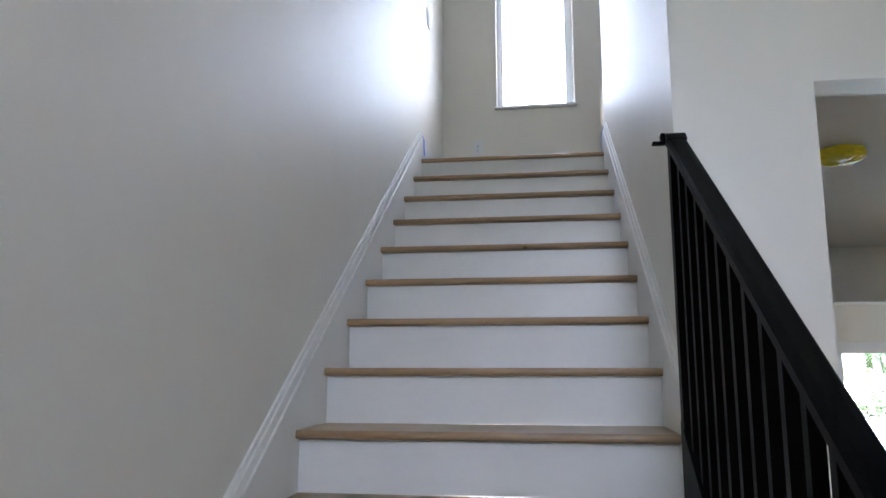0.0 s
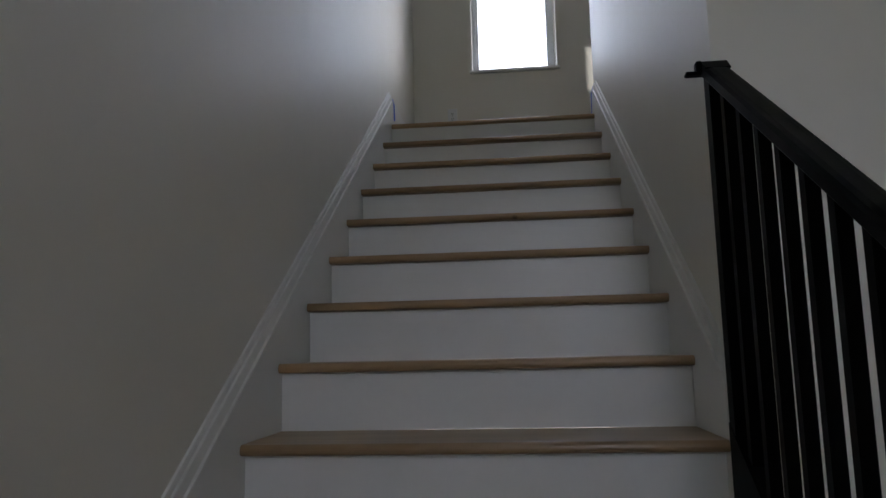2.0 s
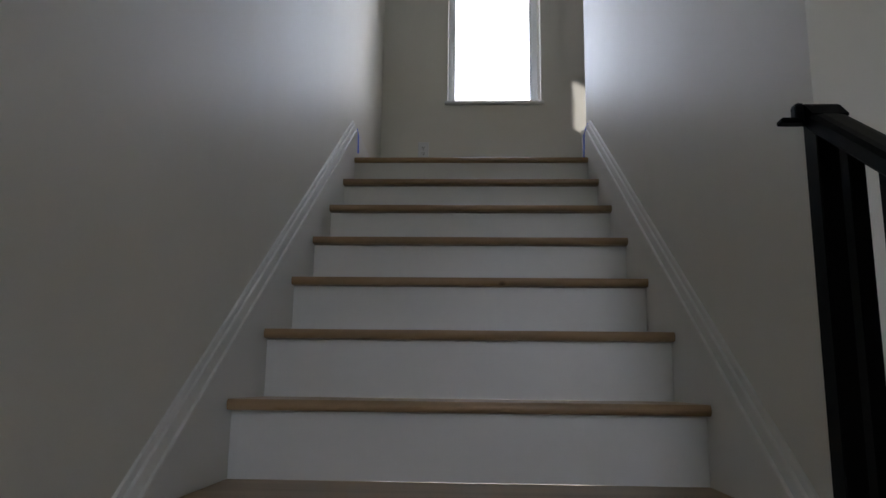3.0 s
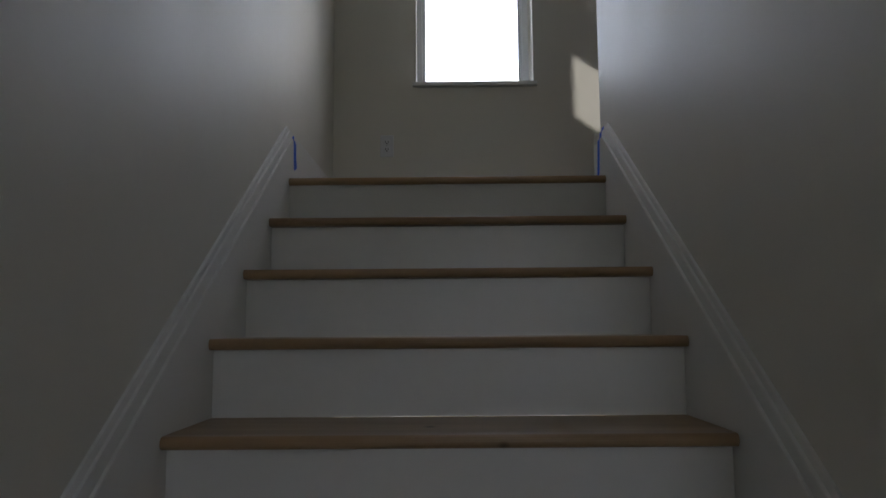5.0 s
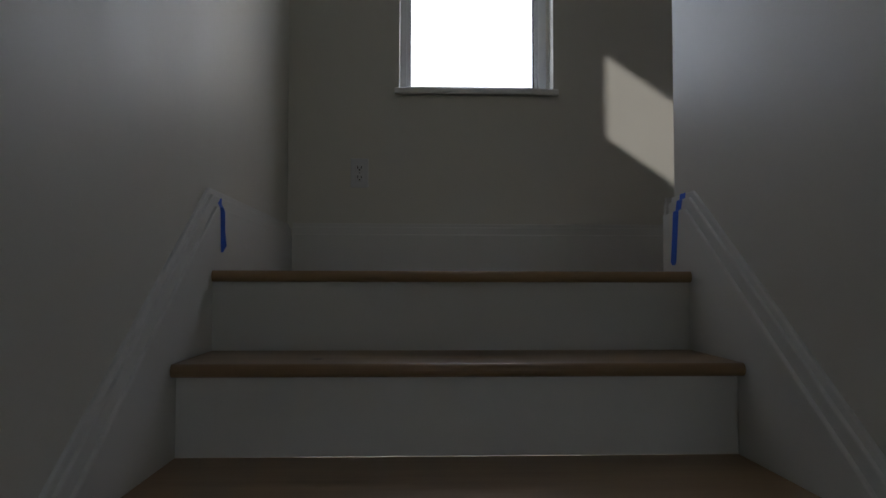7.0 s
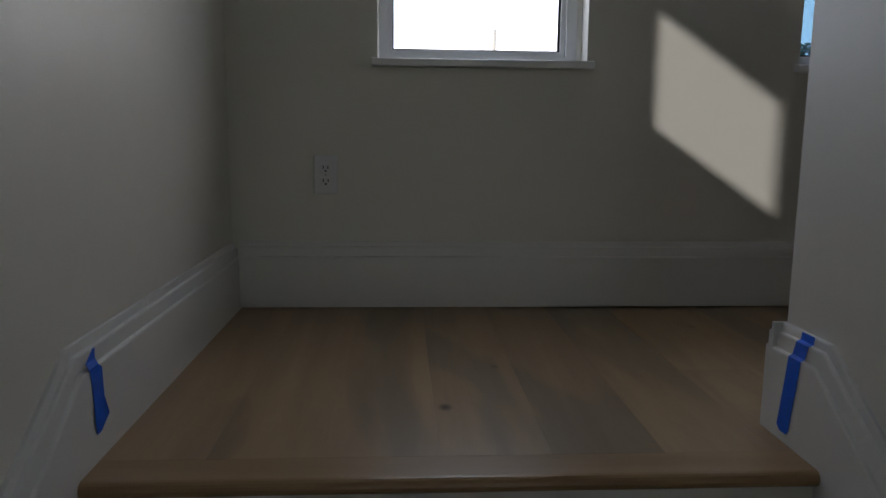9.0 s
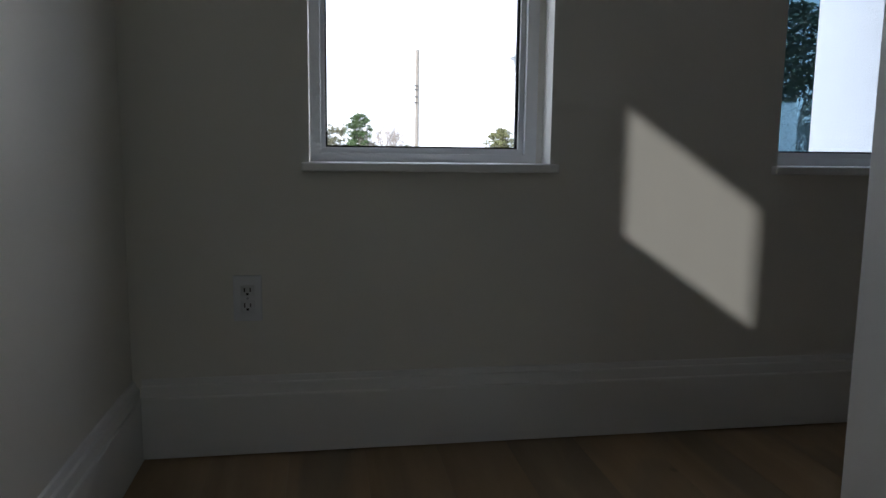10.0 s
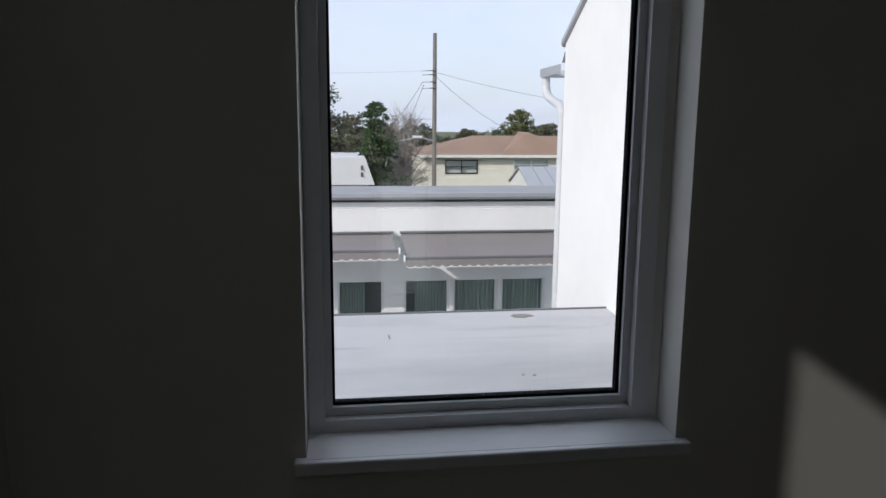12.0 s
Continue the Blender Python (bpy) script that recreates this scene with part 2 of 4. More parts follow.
STUCCO = material("white_stucco", (0.84, 0.838, 0.83), 0.85, scale=1.2, amount=0.06, bump=0.35, bump_scale=110)
ROOFING = coated_roof("white_roof_coating")
DIRT = material("dried_dirt", (0.22, 0.21, 0.20), 0.9, scale=9, amount=0.4)
METAL = material("grey_metal", (0.42, 0.43, 0.45), 0.4, metal=0.3, scale=4, amount=0.1)
DARK_METAL = material("dark_grey_metal", (0.16, 0.165, 0.175), 0.45, metal=0.3, scale=4, amount=0.15)
GUTTER = material("white_gutter", (0.62, 0.63, 0.65), 0.4, scale=5, amount=0.08)
SHINGLE_GREY = material("grey_roofing", (0.33, 0.33, 0.34), 0.85, scale=2.5, amount=0.25, bump=0.4, bump_scale=25)
SHINGLE_TAN = material("tan_shingle", (0.30, 0.20, 0.145), 0.9, scale=0.9, amount=0.22, bump=0.4, bump_scale=12)
FABRIC = material("awning_fabric", (0.25, 0.228, 0.224), 0.8, scale=3, amount=0.08, bump=0.2, bump_scale=400)
FABRIC_EDGE = material("awning_edging", (0.75, 0.75, 0.73), 0.8, scale=6, amount=0.06)
CURTAIN = material("pale_curtain", (0.60, 0.64, 0.62), 0.85, scale=5, amount=0.1)
# Dark colour stands in for the lack of light inside these rooms.
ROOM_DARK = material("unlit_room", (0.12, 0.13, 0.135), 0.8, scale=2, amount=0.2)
PALE_ROOF = material("pale_roof_coating", (0.72, 0.72, 0.73), 0.7, scale=1.5, amount=0.06, bump=0.2, bump_scale=30)
SIDING = material("cream_siding", (0.80, 0.765, 0.66), 0.75, scale=1.5, amount=0.06)
WOODPOLE = material("weathered_pole", (0.22, 0.20, 0.18), 0.85, scale=12, amount=0.3, bump=0.5, bump_scale=60)
WIRE = material("cable", (0.05, 0.05, 0.055), 0.6, scale=20, amount=0.1)
GRASS = material("ground_grass", (0.10, 0.12, 0.05), 0.95, scale=0.6, amount=0.3, bump=0.5, bump_scale=20)
PAVING = material("pale_paving", (0.62, 0.60, 0.57), 0.8, scale=1.2, amount=0.12, bump=0.2, bump_scale=60)
LEAF_DARK = material("dark_leaf", (0.052, 0.066, 0.034), 0.6, scale=1.1, amount=0.5)
LEAF = material("leaf", (0.045, 0.08, 0.025), 0.6, scale=1.5, amount=0.5)
LEAF_OLIVE = material("olive_leaf", (0.088, 0.088, 0.05), 0.65, scale=1.3, amount=0.45)
LEAF_LIGHT = material("light_leaf", (0.105, 0.115, 0.04), 0.6, scale=1.5, amount=0.45)
TWIG = material("grey_twig", (0.33, 0.29, 0.265), 0.9, scale=6, amount=0.25)
LEAF_YELLOW = material("yellow_green_leaf", (0.15, 0.16, 0.04), 0.6, scale=1.5, amount=0.4)
BARK = material("bark", (0.27, 0.24, 0.215), 0.9, scale=6, amount=0.3, bump=0.5, bump_scale=40)
POOL = material("pool_water", (0.10, 0.42, 0.46), 0.05, scale=2, amount=0.12, bump=0.3, bump_scale=6)
GLASS = glass("window_glass")
SUN_GLASS = glass("solar_control_glass", (0.475, 0.486, 0.495))
SCREENED = glass("screened_glass", (0.84, 0.86, 0.88))
COATED = glass("coated_glass", (0.86, 0.91, 0.90), 1.5)
BLUE_COATED = glass("blue_coated_glass", (0.35, 0.45, 0.5), 2.6, (0.5, 0.82, 1.0))


# ---- building helpers ----
def finish(name, bm, mat, parent=None, label=""):
    bmesh.ops.recalc_face_normals(bm, faces=bm.faces[:])
    me = bpy.data.meshes.new(name)
    bm.to_mesh(me)
    bm.free()
    for mm in (mat if isinstance(mat, (list, tuple)) else [mat]):
        me.materials.append(mm)
    ob = new(name, me)
    if parent is not None:
        ob.parent = parent
    if label:
        ob["label"] = label
    return ob


def part(name, bm, mat, parent, label=""):
    return finish(name, bm, mat, parent, label)


def base(name, x, y, z, label="", category="", kind="", group=""):
    ob = new(name)
    ob.empty_display_size = 0.1
    ob.location = (x, y, z)
    return tagged(ob, label, category, group, kind)


def box(bm, x0, x1, y0, y1, z0, z1, bevel=0.0, segments=1):
    vs = [bm.verts.new((x, y, z)) for x in (x0, x1) for y in (y0, y1) for z in (z0, z1)]
    fs = [bm.faces.new([vs[i] for i in q]) for q in ((0, 1, 3, 2), (4, 6, 7, 5), (0, 4, 5, 1), (2, 3, 7, 6), (0, 2, 6, 4), (1, 5, 7, 3))]
    if bevel:
        es = list({e for f in fs for e in f.edges})
        bmesh.ops.bevel(bm, geom=es, offset=bevel, segments=segments, affect="EDGES", profile=0.5)
    return bm


def boxes(*rows, bevel=0.0, segments=1):
    bm = bmesh.new()
    for r in rows:
        box(bm, *r, bevel=bevel, segments=segments)
    return bm


def prism(points, axis, a0, a1):
    """A closed outline, given in the two other axes, drawn out from a0 to a1 along axis."""
    bm = bmesh.new()

    def at(a, p):
        return {"x": (a, p[0], p[1]), "y": (p[0], a, p[1]), "z": (p[0], p[1], a)}[axis]
    lo = [bm.verts.new(at(a0, p)) for p in points]
    hi = [bm.verts.new(at(a1, p)) for p in points]
    n = len(points)
    bm.faces.new(lo)
    bm.faces.new(hi[::-1])
    for i in range(n):
        bm.faces.new((lo[i], lo[(i + 1) % n], hi[(i + 1) % n], hi[i]))
    return bm


def pierced(axis, t0, t1, a0, a1, z0, z1, holes=()):
    """A wall of thickness t0 to t1 along axis ("x" or "y") with rectangular openings (a0, a1, z0, z1) through it."""
    bm = bmesh.new()
    As = sorted({a0, a1, *[h[0] for h in holes], *[h[1] for h in holes]})
    Zs = sorted({z0, z1, *[h[2] for h in holes], *[h[3] for h in holes]})
    cache = {}

    def v(t, a, z):
        k = (t, a, z)
        if k not in cache:
            cache[k] = bm.verts.new((t, a, z) if axis == "x" else (a, t, z))
        return cache[k]

    def solid(i, j):
        if not (0 <= i < len(As) - 1 and 0 <= j < len(Zs) - 1):
            return False
        a, z = (As[i] + As[i + 1]) / 2, (Zs[j] + Zs[j + 1]) / 2
        return not any(h[0] < a < h[1] and h[2] < z < h[3] for h in holes)
    for i in range(len(As) - 1):
        for j in range(len(Zs) - 1):
            if not solid(i, j):
                continue
            p, q, r, s = As[i], As[i + 1], Zs[j], Zs[j + 1]
            for t in (t0, t1):
                bm.faces.new((v(t, p, r), v(t, q, r), v(t, q, s), v(t, p, s)))
            for di, dj, e in ((-1, 0, ((p, r), (p, s))), (1, 0, ((q, r), (q, s))), (0, -1, ((p, r), (q, r))), (0, 1, ((p, s), (q, s)))):
                if not solid(i + di, j + dj):
                    (a, z), (c, w) = e
                    bm.faces.new((v(t0, a, z), v(t0, c, w), v(t1, c, w), v(t1, a, z)))
    return bm


def tube(points, radius, sides=6):
    bm = bmesh.new()
    rings = []
    for i, p in enumerate(points):
        p = Vector(p)
        d = (Vector(points[min(i + 1, len(points) - 1)]) - Vector(points[max(i - 1, 0)])).normalized()
        u = d.orthogonal().normalized()
        w = d.cross(u)
        r = radius[i] if isinstance(radius, (list, tuple)) else radius
        rings.append([bm.verts.new(p + r * (math.cos(k * math.tau / sides) * u + math.sin(k * math.tau / sides) * w)) for k in range(sides)])
    for a, b in zip(rings, rings[1:]):
        pair = min(range(sides), key=lambda s: (a[0].co - b[s].co).length)
        for k in range(sides):
            bm.faces.new((a[k], a[(k + 1) % sides], b[(k + 1 + pair) % sides], b[(k + pair) % sides]))
    bm.faces.new(rings[0][::-1])
    bm.faces.new(rings[-1])
    return bm


def sheet(grid, off):
    """A thin double-skinned sheet over a grid of points, as thick as the vector off."""
    bm = bmesh.new()
    front = [[bm.verts.new(p) for p in row] for row in grid]
    back = [[bm.verts.new(Vector(p) + Vector(off)) for p in row] for row in grid]
    n, m = len(grid) - 1, len(grid[0]) - 1
    for i in range(n):
        for j in range(m):
            bm.faces.new((front[i][j], front[i][j + 1], front[i + 1][j + 1], front[i + 1][j]))
            bm.faces.new((back[i][j], back[i + 1][j], back[i + 1][j + 1], back[i][j + 1]))
    rim = [(0, j) for j in range(m)] + [(i, m) for i in range(n)] + [(n, j) for j in range(m, 0, -1)] + [(i, 0) for i in range(n, 0, -1)]
    for (a, b), (c, d) in zip(rim, rim[1:] + rim[:1]):
        bm.faces.new((front[a][b], back[a][b], back[c][d], front[c][d]))
    return bm


def merge(a, b):
    me = bpy.data.meshes.new("joined")
    b.to_mesh(me)
    b.free()
    a.from_mesh(me)
    bpy.data.meshes.remove(me)
    return a


def structure(name, bm, mat, label, category):
    return tagged(finish(name, bm, mat), label, category, kind="structure")


# ---- the shell ----
RISE, RUN, STEPS = 0.19, 0.2802, 15
TOP = RISE * STEPS                    # upper floor
XL, XR = -0.62, 0.576                # stairwell walls
YF = 1.135                            # far wall of the landing
YC = -2.25                            # end of the wall beside the stairs
XJ = 0.992                            # jamb of the opening below
CEIL = 5.25
LOW = 2.5                             # ceiling of the lower room
SL = RISE / RUN

ground = structure("ground", boxes((-300, 300, -300, 400, -0.4, -0.12)), GRASS, "flat grassy ground reaching to the horizon", "ground")
structure("floor_lower", boxes((-0.875, 6.9, -6.9, 5.9, -0.12, 0.0)), OAK, "pale oak floor of the lower storey", "floor")
structure("wall_west", pierced("x", XL - 0.25, XL, -6.9, YF + 0.25, 0, CEIL, [(-0.385, 0.122, 4.262, 4.762)]), PAINT,
          "off-white satin painted wall along the stairs", "wall")
structure("wall_north", pierced("y", YF, YF + 0.25, XL, 3.4, LOW + 0.1, CEIL, [(-0.182, 0.438, 3.5715, 4.83), (1.088, 1.69, 3.5715, 4.83)]), PAINT,
          "off-white painted landing wall with two windows", "wall")
structure("wall_stair_side", pierced("x", XR, XR + 0.14, YC + 0.14, 0.165, 0, CEIL), PAINT, "off-white satin wall beside the upper stairs", "wall")
structure("wall_opening", pierced("y", YC, YC + 0.14, XR, 6.5, 0, CEIL, [(XJ, 4.6, -1, 2.373)]), PAINT,
          "pale painted wall with a wide doorless opening", "wall")
structure("wall_closet", pierced("x", XJ - 0.12, XJ, YC + 0.14, 4.6, 0, LOW), PAINT, "painted wall closing the space under the stairs", "wall")
structure("wall_hall_east", pierced("x", 3.4, 3.55, YC + 0.14, YF + 0.25, TOP - 0.02, CEIL), PAINT, "painted wall closing the upper hall", "wall")
structure("wall_foyer_east", pierced("x", 4.6, 4.75, -6.9, YC, 0, CEIL), PAINT, "painted wall closing the entrance hall", "wall")
structure("wall_front", pierced("y", -6.9, -6.75, XL, 4.6, 0, CEIL, [(0.3, 1.05, 1.9, 3.5)]), PAINT, "painted front wall of the entrance hall with a window", "wall")
structure("ceiling_upper", boxes((XL - 0.25, 4.75, -6.9, YF + 0.25, CEIL, CEIL + 0.15)), CEILING, "flat white painted ceiling", "ceiling")
structure("floor_slab", boxes((XR + 0.14, 3.4, YC + 0.14, YF, LOW + 0.1, TOP - 0.016), (XL, XR + 0.14, 0.004, YF, LOW + 0.1, TOP - 0.016)), CEILING,
          "floor structure of the landing and hall", "floor")
structure("ceiling_lower", boxes((XJ - 0.12, 6.5, YC + 0.14, 4.6, LOW, LOW + 0.1), (1.82, 6.5, 4.6, 5.75, LOW, LOW + 0.1)), CEILING, "flat white ceiling of the lower room", "ceiling")
structure("beam_lower", boxes((XJ, 6.5, 1.8, 2.04, 2.046, LOW), bevel=0.004), CEILING, "white painted dropped beam under the ceiling", "beam")
structure("wall_lower_east", pierced("x", 6.5, 6.65, YC + 0.14, 5.9, 0, LOW + 0.1), PAINT, "painted wall of the lower room", "wall")
structure("wall_lower_jog", boxes((XJ, 1.7, 4.45, 4.6, 0, LOW), (1.7, 1.82, 4.45, 5.9, -0.12, LOW + 0.104)), STUCCO, "white wall at the corner of the lower room", "wall")
structure("wall_lower_north", pierced("y", 5.75, 5.9, 1.82, 6.5, 0, 2.62, [(3.89, 6.3, -1, 1.87)]), PAINT, "painted wall with a wide sliding glass door", "wall")

# ---- stairs ----
stairs = base("staircase", 0, 0, 0, "straight staircase with oak treads and white risers", "staircase", "structure")
tread_x0, tread_x1 = XL + 0.024, XR - 0.024
nose = [(-0.026 - 0.013 * math.sin(a) + 0.0, -0.0135 + 0.0135 * math.cos(a)) for a in [math.pi * k / 8 for k in range(9)]]
outline = nose + [(RUN + 0.0, -0.027), (RUN + 0.0, 0.0)]
bmT = prism([(p[0] + 0.026, p[1]) for p in outline], "x", tread_x0, tread_x1)
bmR = boxes((tread_x0, tread_x1, 0.026, 0.044, -RISE + 0.0005, -0.0275))
bmRw = boxes((tread_x0, tread_x1, 0.026, 0.044, -RISE + 0.0005, -0.0275))
bmTw = prism([(p[0] + 0.026, p[1]) for p in outline], "x", tread_x0, tread_x1)
tread = part("tread", bmT, TREAD, stairs)
riser = part("riser", bmR, RISER, stairs)
tread_open = part("tread", bmTw, TREAD, stairs)
riser_open = part("riser", bmRw, RISER, stairs)
for i in range(STEPS):
    z, y = TOP - i * RISE, -i * RUN
    wide = y < YC - 0.05
    if i == 0:
        riser.location = (0, y, z)
    else:
        src = tread_open if wide else tread
        t = src if src.location.z == 0 else src.copy()
        if t is not src:
            scene.collection.objects.link(t)
        t.location = (0, y, z)
        src = riser_open if wide else riser
        t = src if src.location.z == 0 else src.copy()
        if t is not src:
            scene.collection.objects.link(t)
        t.location = (0, y, z)
part("landing_nosing", prism([(p[0] + 0.026 if p[0] < 0.1 else 0.07, p[1]) for p in outline], "x", tread_x0, tread_x1), OAK_ACROSS, stairs).location = (0, 0, TOP)
# side panel under the open treads
part("open_stringer", prism([(-14 * RUN - 0.03, 0.0005), (YC - 0.001, 0.0005), (YC - 0.001, TOP + YC * SL + 0.045), (-14 * RUN - 0.03, TOP - 14 * RUN * SL + 0.03)], "x", tread_x1 + 0.0005, tread_x1 + 0.046), BLACK, stairs, "black painted side string")


def base_profile(h1, h2, h3):
    return [(0.0, 0.0), (0.0235, 0.0), (0.0235, h1 - 0.003), (0.022, h1), (0.0162, h1 + 0.0012), (0.0158, h2 - 0.003), (0.0145, h2), (0.0085, h2 + 0.0012),
            (0.008, h3 - 0.003), (0.0065, h3), (0.0, h3)]


def run_of(profile, start, end, out):
    """A moulding whose profile (depth, height) follows the line from start to end; out points from the wall into the room."""
    bm = bmesh.new()
    rows = []
    for p in (start, end):
        rows.append([bm.verts.new(Vector(p) + Vector(out) * d + Vector((0, 0, h))) for d, h in profile])
    n = len(profile)
    bm.faces.new(rows[0])
    bm.faces.new(rows[1][::-1])
    for i in range(n):
        bm.faces.new((rows[0][i], rows[0][(i + 1) % n], rows[1][(i + 1) % n], rows[1][i]))
    return bm


FLAT = base_profile(0.155, 0.184, 0.2)
H1, H2, H3 = 0.1437, 0.1787, 0.198
RAKE = [(d, h - 0.24) for d, h in base_profile(H1 + 0.24, H2 + 0.24, H3 + 0.24)]


def rake_z(y):
    return TOP - 0.0125 + y * SL


meet = (0.2 + 0.0125 - H3) / SL     # where slope and level mouldings meet
lean = math.atan(SL) / 2


def mitred(bm, x, upper):
    """Cut a moulding along the line that halves the angle between slope and level."""
    bmesh.ops.bisect_plane(bm, geom=bm.verts[:] + bm.edges[:] + bm.faces[:], plane_co=(x, meet, TOP + 0.2), plane_no=(0, math.cos(lean), math.sin(lean)),
                           clear_outer=upper, clear_inner=not upper)
    bmesh.ops.holes_fill(bm, edges=[e for e in bm.edges if e.is_boundary])
    return bm


for name, x, out, ylow in (("skirt_west", XL, (1, 0, 0), -4.2), ("skirt_east", XR, (-1, 0, 0), YC + 0.002)):
    sk = run_of(RAKE, (x, ylow, rake_z(ylow)), (x, 0.2, rake_z(0.2)), out)
    structure(name, mitred(sk, x, True), TRIM, "white moulded skirt board along the stair slope", "skirting")
structure("baseboard_west", mitred(run_of(FLAT, (XL, meet - 0.1, TOP), (XL, YF, TOP), (1, 0, 0)), XL, False), TRIM, "white stepped baseboard on the landing", "baseboard")
structure("baseboard_north", run_of(FLAT, (XL + 0.0235, YF, TOP + 0.005), (3.4, YF, TOP + 0.005), (0, -1, 0)), TRIM, "white stepped baseboard under the windows", "baseboard")
eb = mitred(run_of(FLAT, (XR, meet - 0.1, TOP), (XR, 0.165, TOP), (-1, 0, 0)), XR, False)
structure("baseboard_east", eb, TRIM, "white stepped baseboard ending at the wall corner", "baseboard")
structure("baseboard_return", run_of(FLAT, (XR - 0.0235, 0.165, TOP), (XR + 0.14, 0.165, TOP), (0, 1, 0)), TRIM, "white baseboard returning round the wall end", "baseboard")


# ---- windows ----
def ring(y0, y1, x0, x1, z0, z1, left, right, low, high):
    """A rectangular frame with its own width on each side."""
    return pierced("y", y0, y1, x0, x1, z0, z1, [(x0 + left, x1 - right, z0 + low, z1 - high)])


def window(name, x0, x1, z0, z1, y, pane_mat):
    """A fixed window in the landing wall; y is the wall's inner face."""
    w = base(name, 0, 0, 0, "white vinyl window with a white sill", "window", "structure")
    f0, f1 = y + 0.087, y + 0.137
    e = 0.0015
    xa, xb, za, zb = x0 + e, x1 - e, z0 + 0.024, z1 - e
    wide = (0.0275, 0.0435, 0.0215, 0.0275)
    slim = (0.0125, 0.0145, 0.0155, 0.0145)
    sides = lambda extra: (xa + wide[0] + extra[0], xb - wide[1] - extra[1], za + wide[2] + extra[2], zb - wide[3] - extra[3])
    bead = sides((0.0002,) * 4)
    inner = sides([v + 0.0002 for v in slim])
    for n, bm in (("window_frame", ring(f0, f1, xa, xb, za, zb, *wide)), ("sash", ring(f0 + 0.019, f1 - 0.001, *bead, *slim))):
        bmesh.ops.bevel(bm, geom=[q for q in bm.edges if len(q.link_faces) == 2 and q.calc_face_angle() > 1.0], offset=0.0022, segments=2, affect="EDGES")
        part(n, bm, VINYL, w)
    part("spacer", ring(f0 + 0.029, f0 + 0.047, *inner, 0.0045, 0.0045, 0.0045, 0.0045), SPACER, w, "black glazing spacer")
    pane = part("pane", boxes((inner[0] + 0.0045, inner[1] - 0.0045, f0 + 0.031, f0 + 0.035, inner[2] + 0.0045, inner[3] - 0.0045)), pane_mat, w)
    pane.visible_shadow = False
    part("window_sill", boxes((x0 - 0.018, x1 + 0.018, y - 0.026, y - 0.0005, z0 + 0.001, z0 + 0.0235), bevel=0.004, segments=3), SILL, w)
    part("sill_board", boxes((x0 + e, x1 - e, y - 0.012, f1, z0 + 0.001, z0 + 0.0239)), SILL, w)
    part("caulk_bead", prism([(x1 - e, f0 - 0.012), (x1 - e, f0), (x1 - e - 0.012, f0)], "z", z0 + 0.024, z1 - e), PAINT, w)
    return w


window("window_1", -0.182, 0.438, 3.5715, 4.83, YF, GLASS)
window("window_2", 1.088, 1.69, 3.5715, 4.83, YF, SCREENED)

# high side window that lets the sun in
w3 = base("window_3", 0, 0, 0, "small high white window in the stair wall", "window", "structure")
part("window_frame", pierced("x", XL - 0.2, XL - 0.14, -0.3835, 0.1205, 4.2635, 4.7605, [(-0.35, 0.09, 4.295, 4.73)]), VINYL, w3)
part("pane", boxes((XL - 0.173, XL - 0.167, -0.3498, 0.0898, 4.2952, 4.7298)), SUN_GLASS, w3)
# front window behind the start
w4 = base("window_4", 0, 0, 0, "white front window", "window", "structure")
part("window_frame", pierced("y", -6.86, -6.8, 0.301, 1.049, 1.901, 3.499, [(0.335, 1.015, 1.935, 3.465)]), VINYL, w4)
part("pane", boxes((0.3352, 1.0148, -6.834, -6.828, 1.9352, 3.4648)), GLASS, w4).visible_shadow = False

# sliding door of the lower room
door = base("door_1", 0, 0, 0, "white framed sliding glass door to the pool terrace", "door", "structure")
part("door_frame", pierced("y", 5.78, 5.87, 3.892, 6.298, 0.002, 1.868, [(3.93, 4.94, 0.05, 1.81), (5.0, 6.25, 0.05, 1.81)]), VINYL, door)
for a, b in ((3.93, 4.94), (5.0, 6.25)):
    part("sash", pierced("y", 5.8, 5.84, a + 0.0005, b - 0.0005, 0.0505, 1.8095, [(a + 0.06, b - 0.06, 0.13, 1.72)]), VINYL, door)
    part("pane", boxes((a + 0.0605, b - 0.0605, 5.817, 5.823, 0.1305, 1.7195)), GLASS, door).visible_shadow = False
part("door_handle", boxes((4.87, 4.885, 5.765, 5.799, 0.95, 1.15), bevel=0.004), VINYL, door)

# ---- handrail ----
rail = base("stair_railing", 0.52, YC, 1.3, "black painted stair railing with square balusters", "railing")
rail.location = (0, 0, 0)
RX = 0.576
RH = 0.919                            # top of the rail above the nosing line


def along(bm_points, ylow, yhigh, lift):
    bm = bmesh.new()
    rows = []
    for y in (ylow, yhigh):
        rows.append([bm.verts.new((RX + a, y, rake_z(y) + lift + h)) for a, h in bm_points])
    n = len(bm_points)
    bm.faces.new(rows[0])
    bm.faces.new(rows[1][::-1])
    for i in range(n):
        bm.faces.new((rows[0][i], rows[0][(i + 1) % n], rows[1][(i + 1) % n], rows[1][i]))
    return bm


Y_LOW = -3.99
top_profile = [(-0.026, -0.037), (-0.029, -0.032), (-0.029, -0.010), (-0.023, -0.002), (-0.012, 0.0), (0.012, 0.0), (0.023, -0.002), (0.029, -0.010),
               (0.029, -0.032), (0.026, -0.037)]
part("handrail", along(top_profile, Y_LOW, YC - 0.002, RH), BLACK, rail)
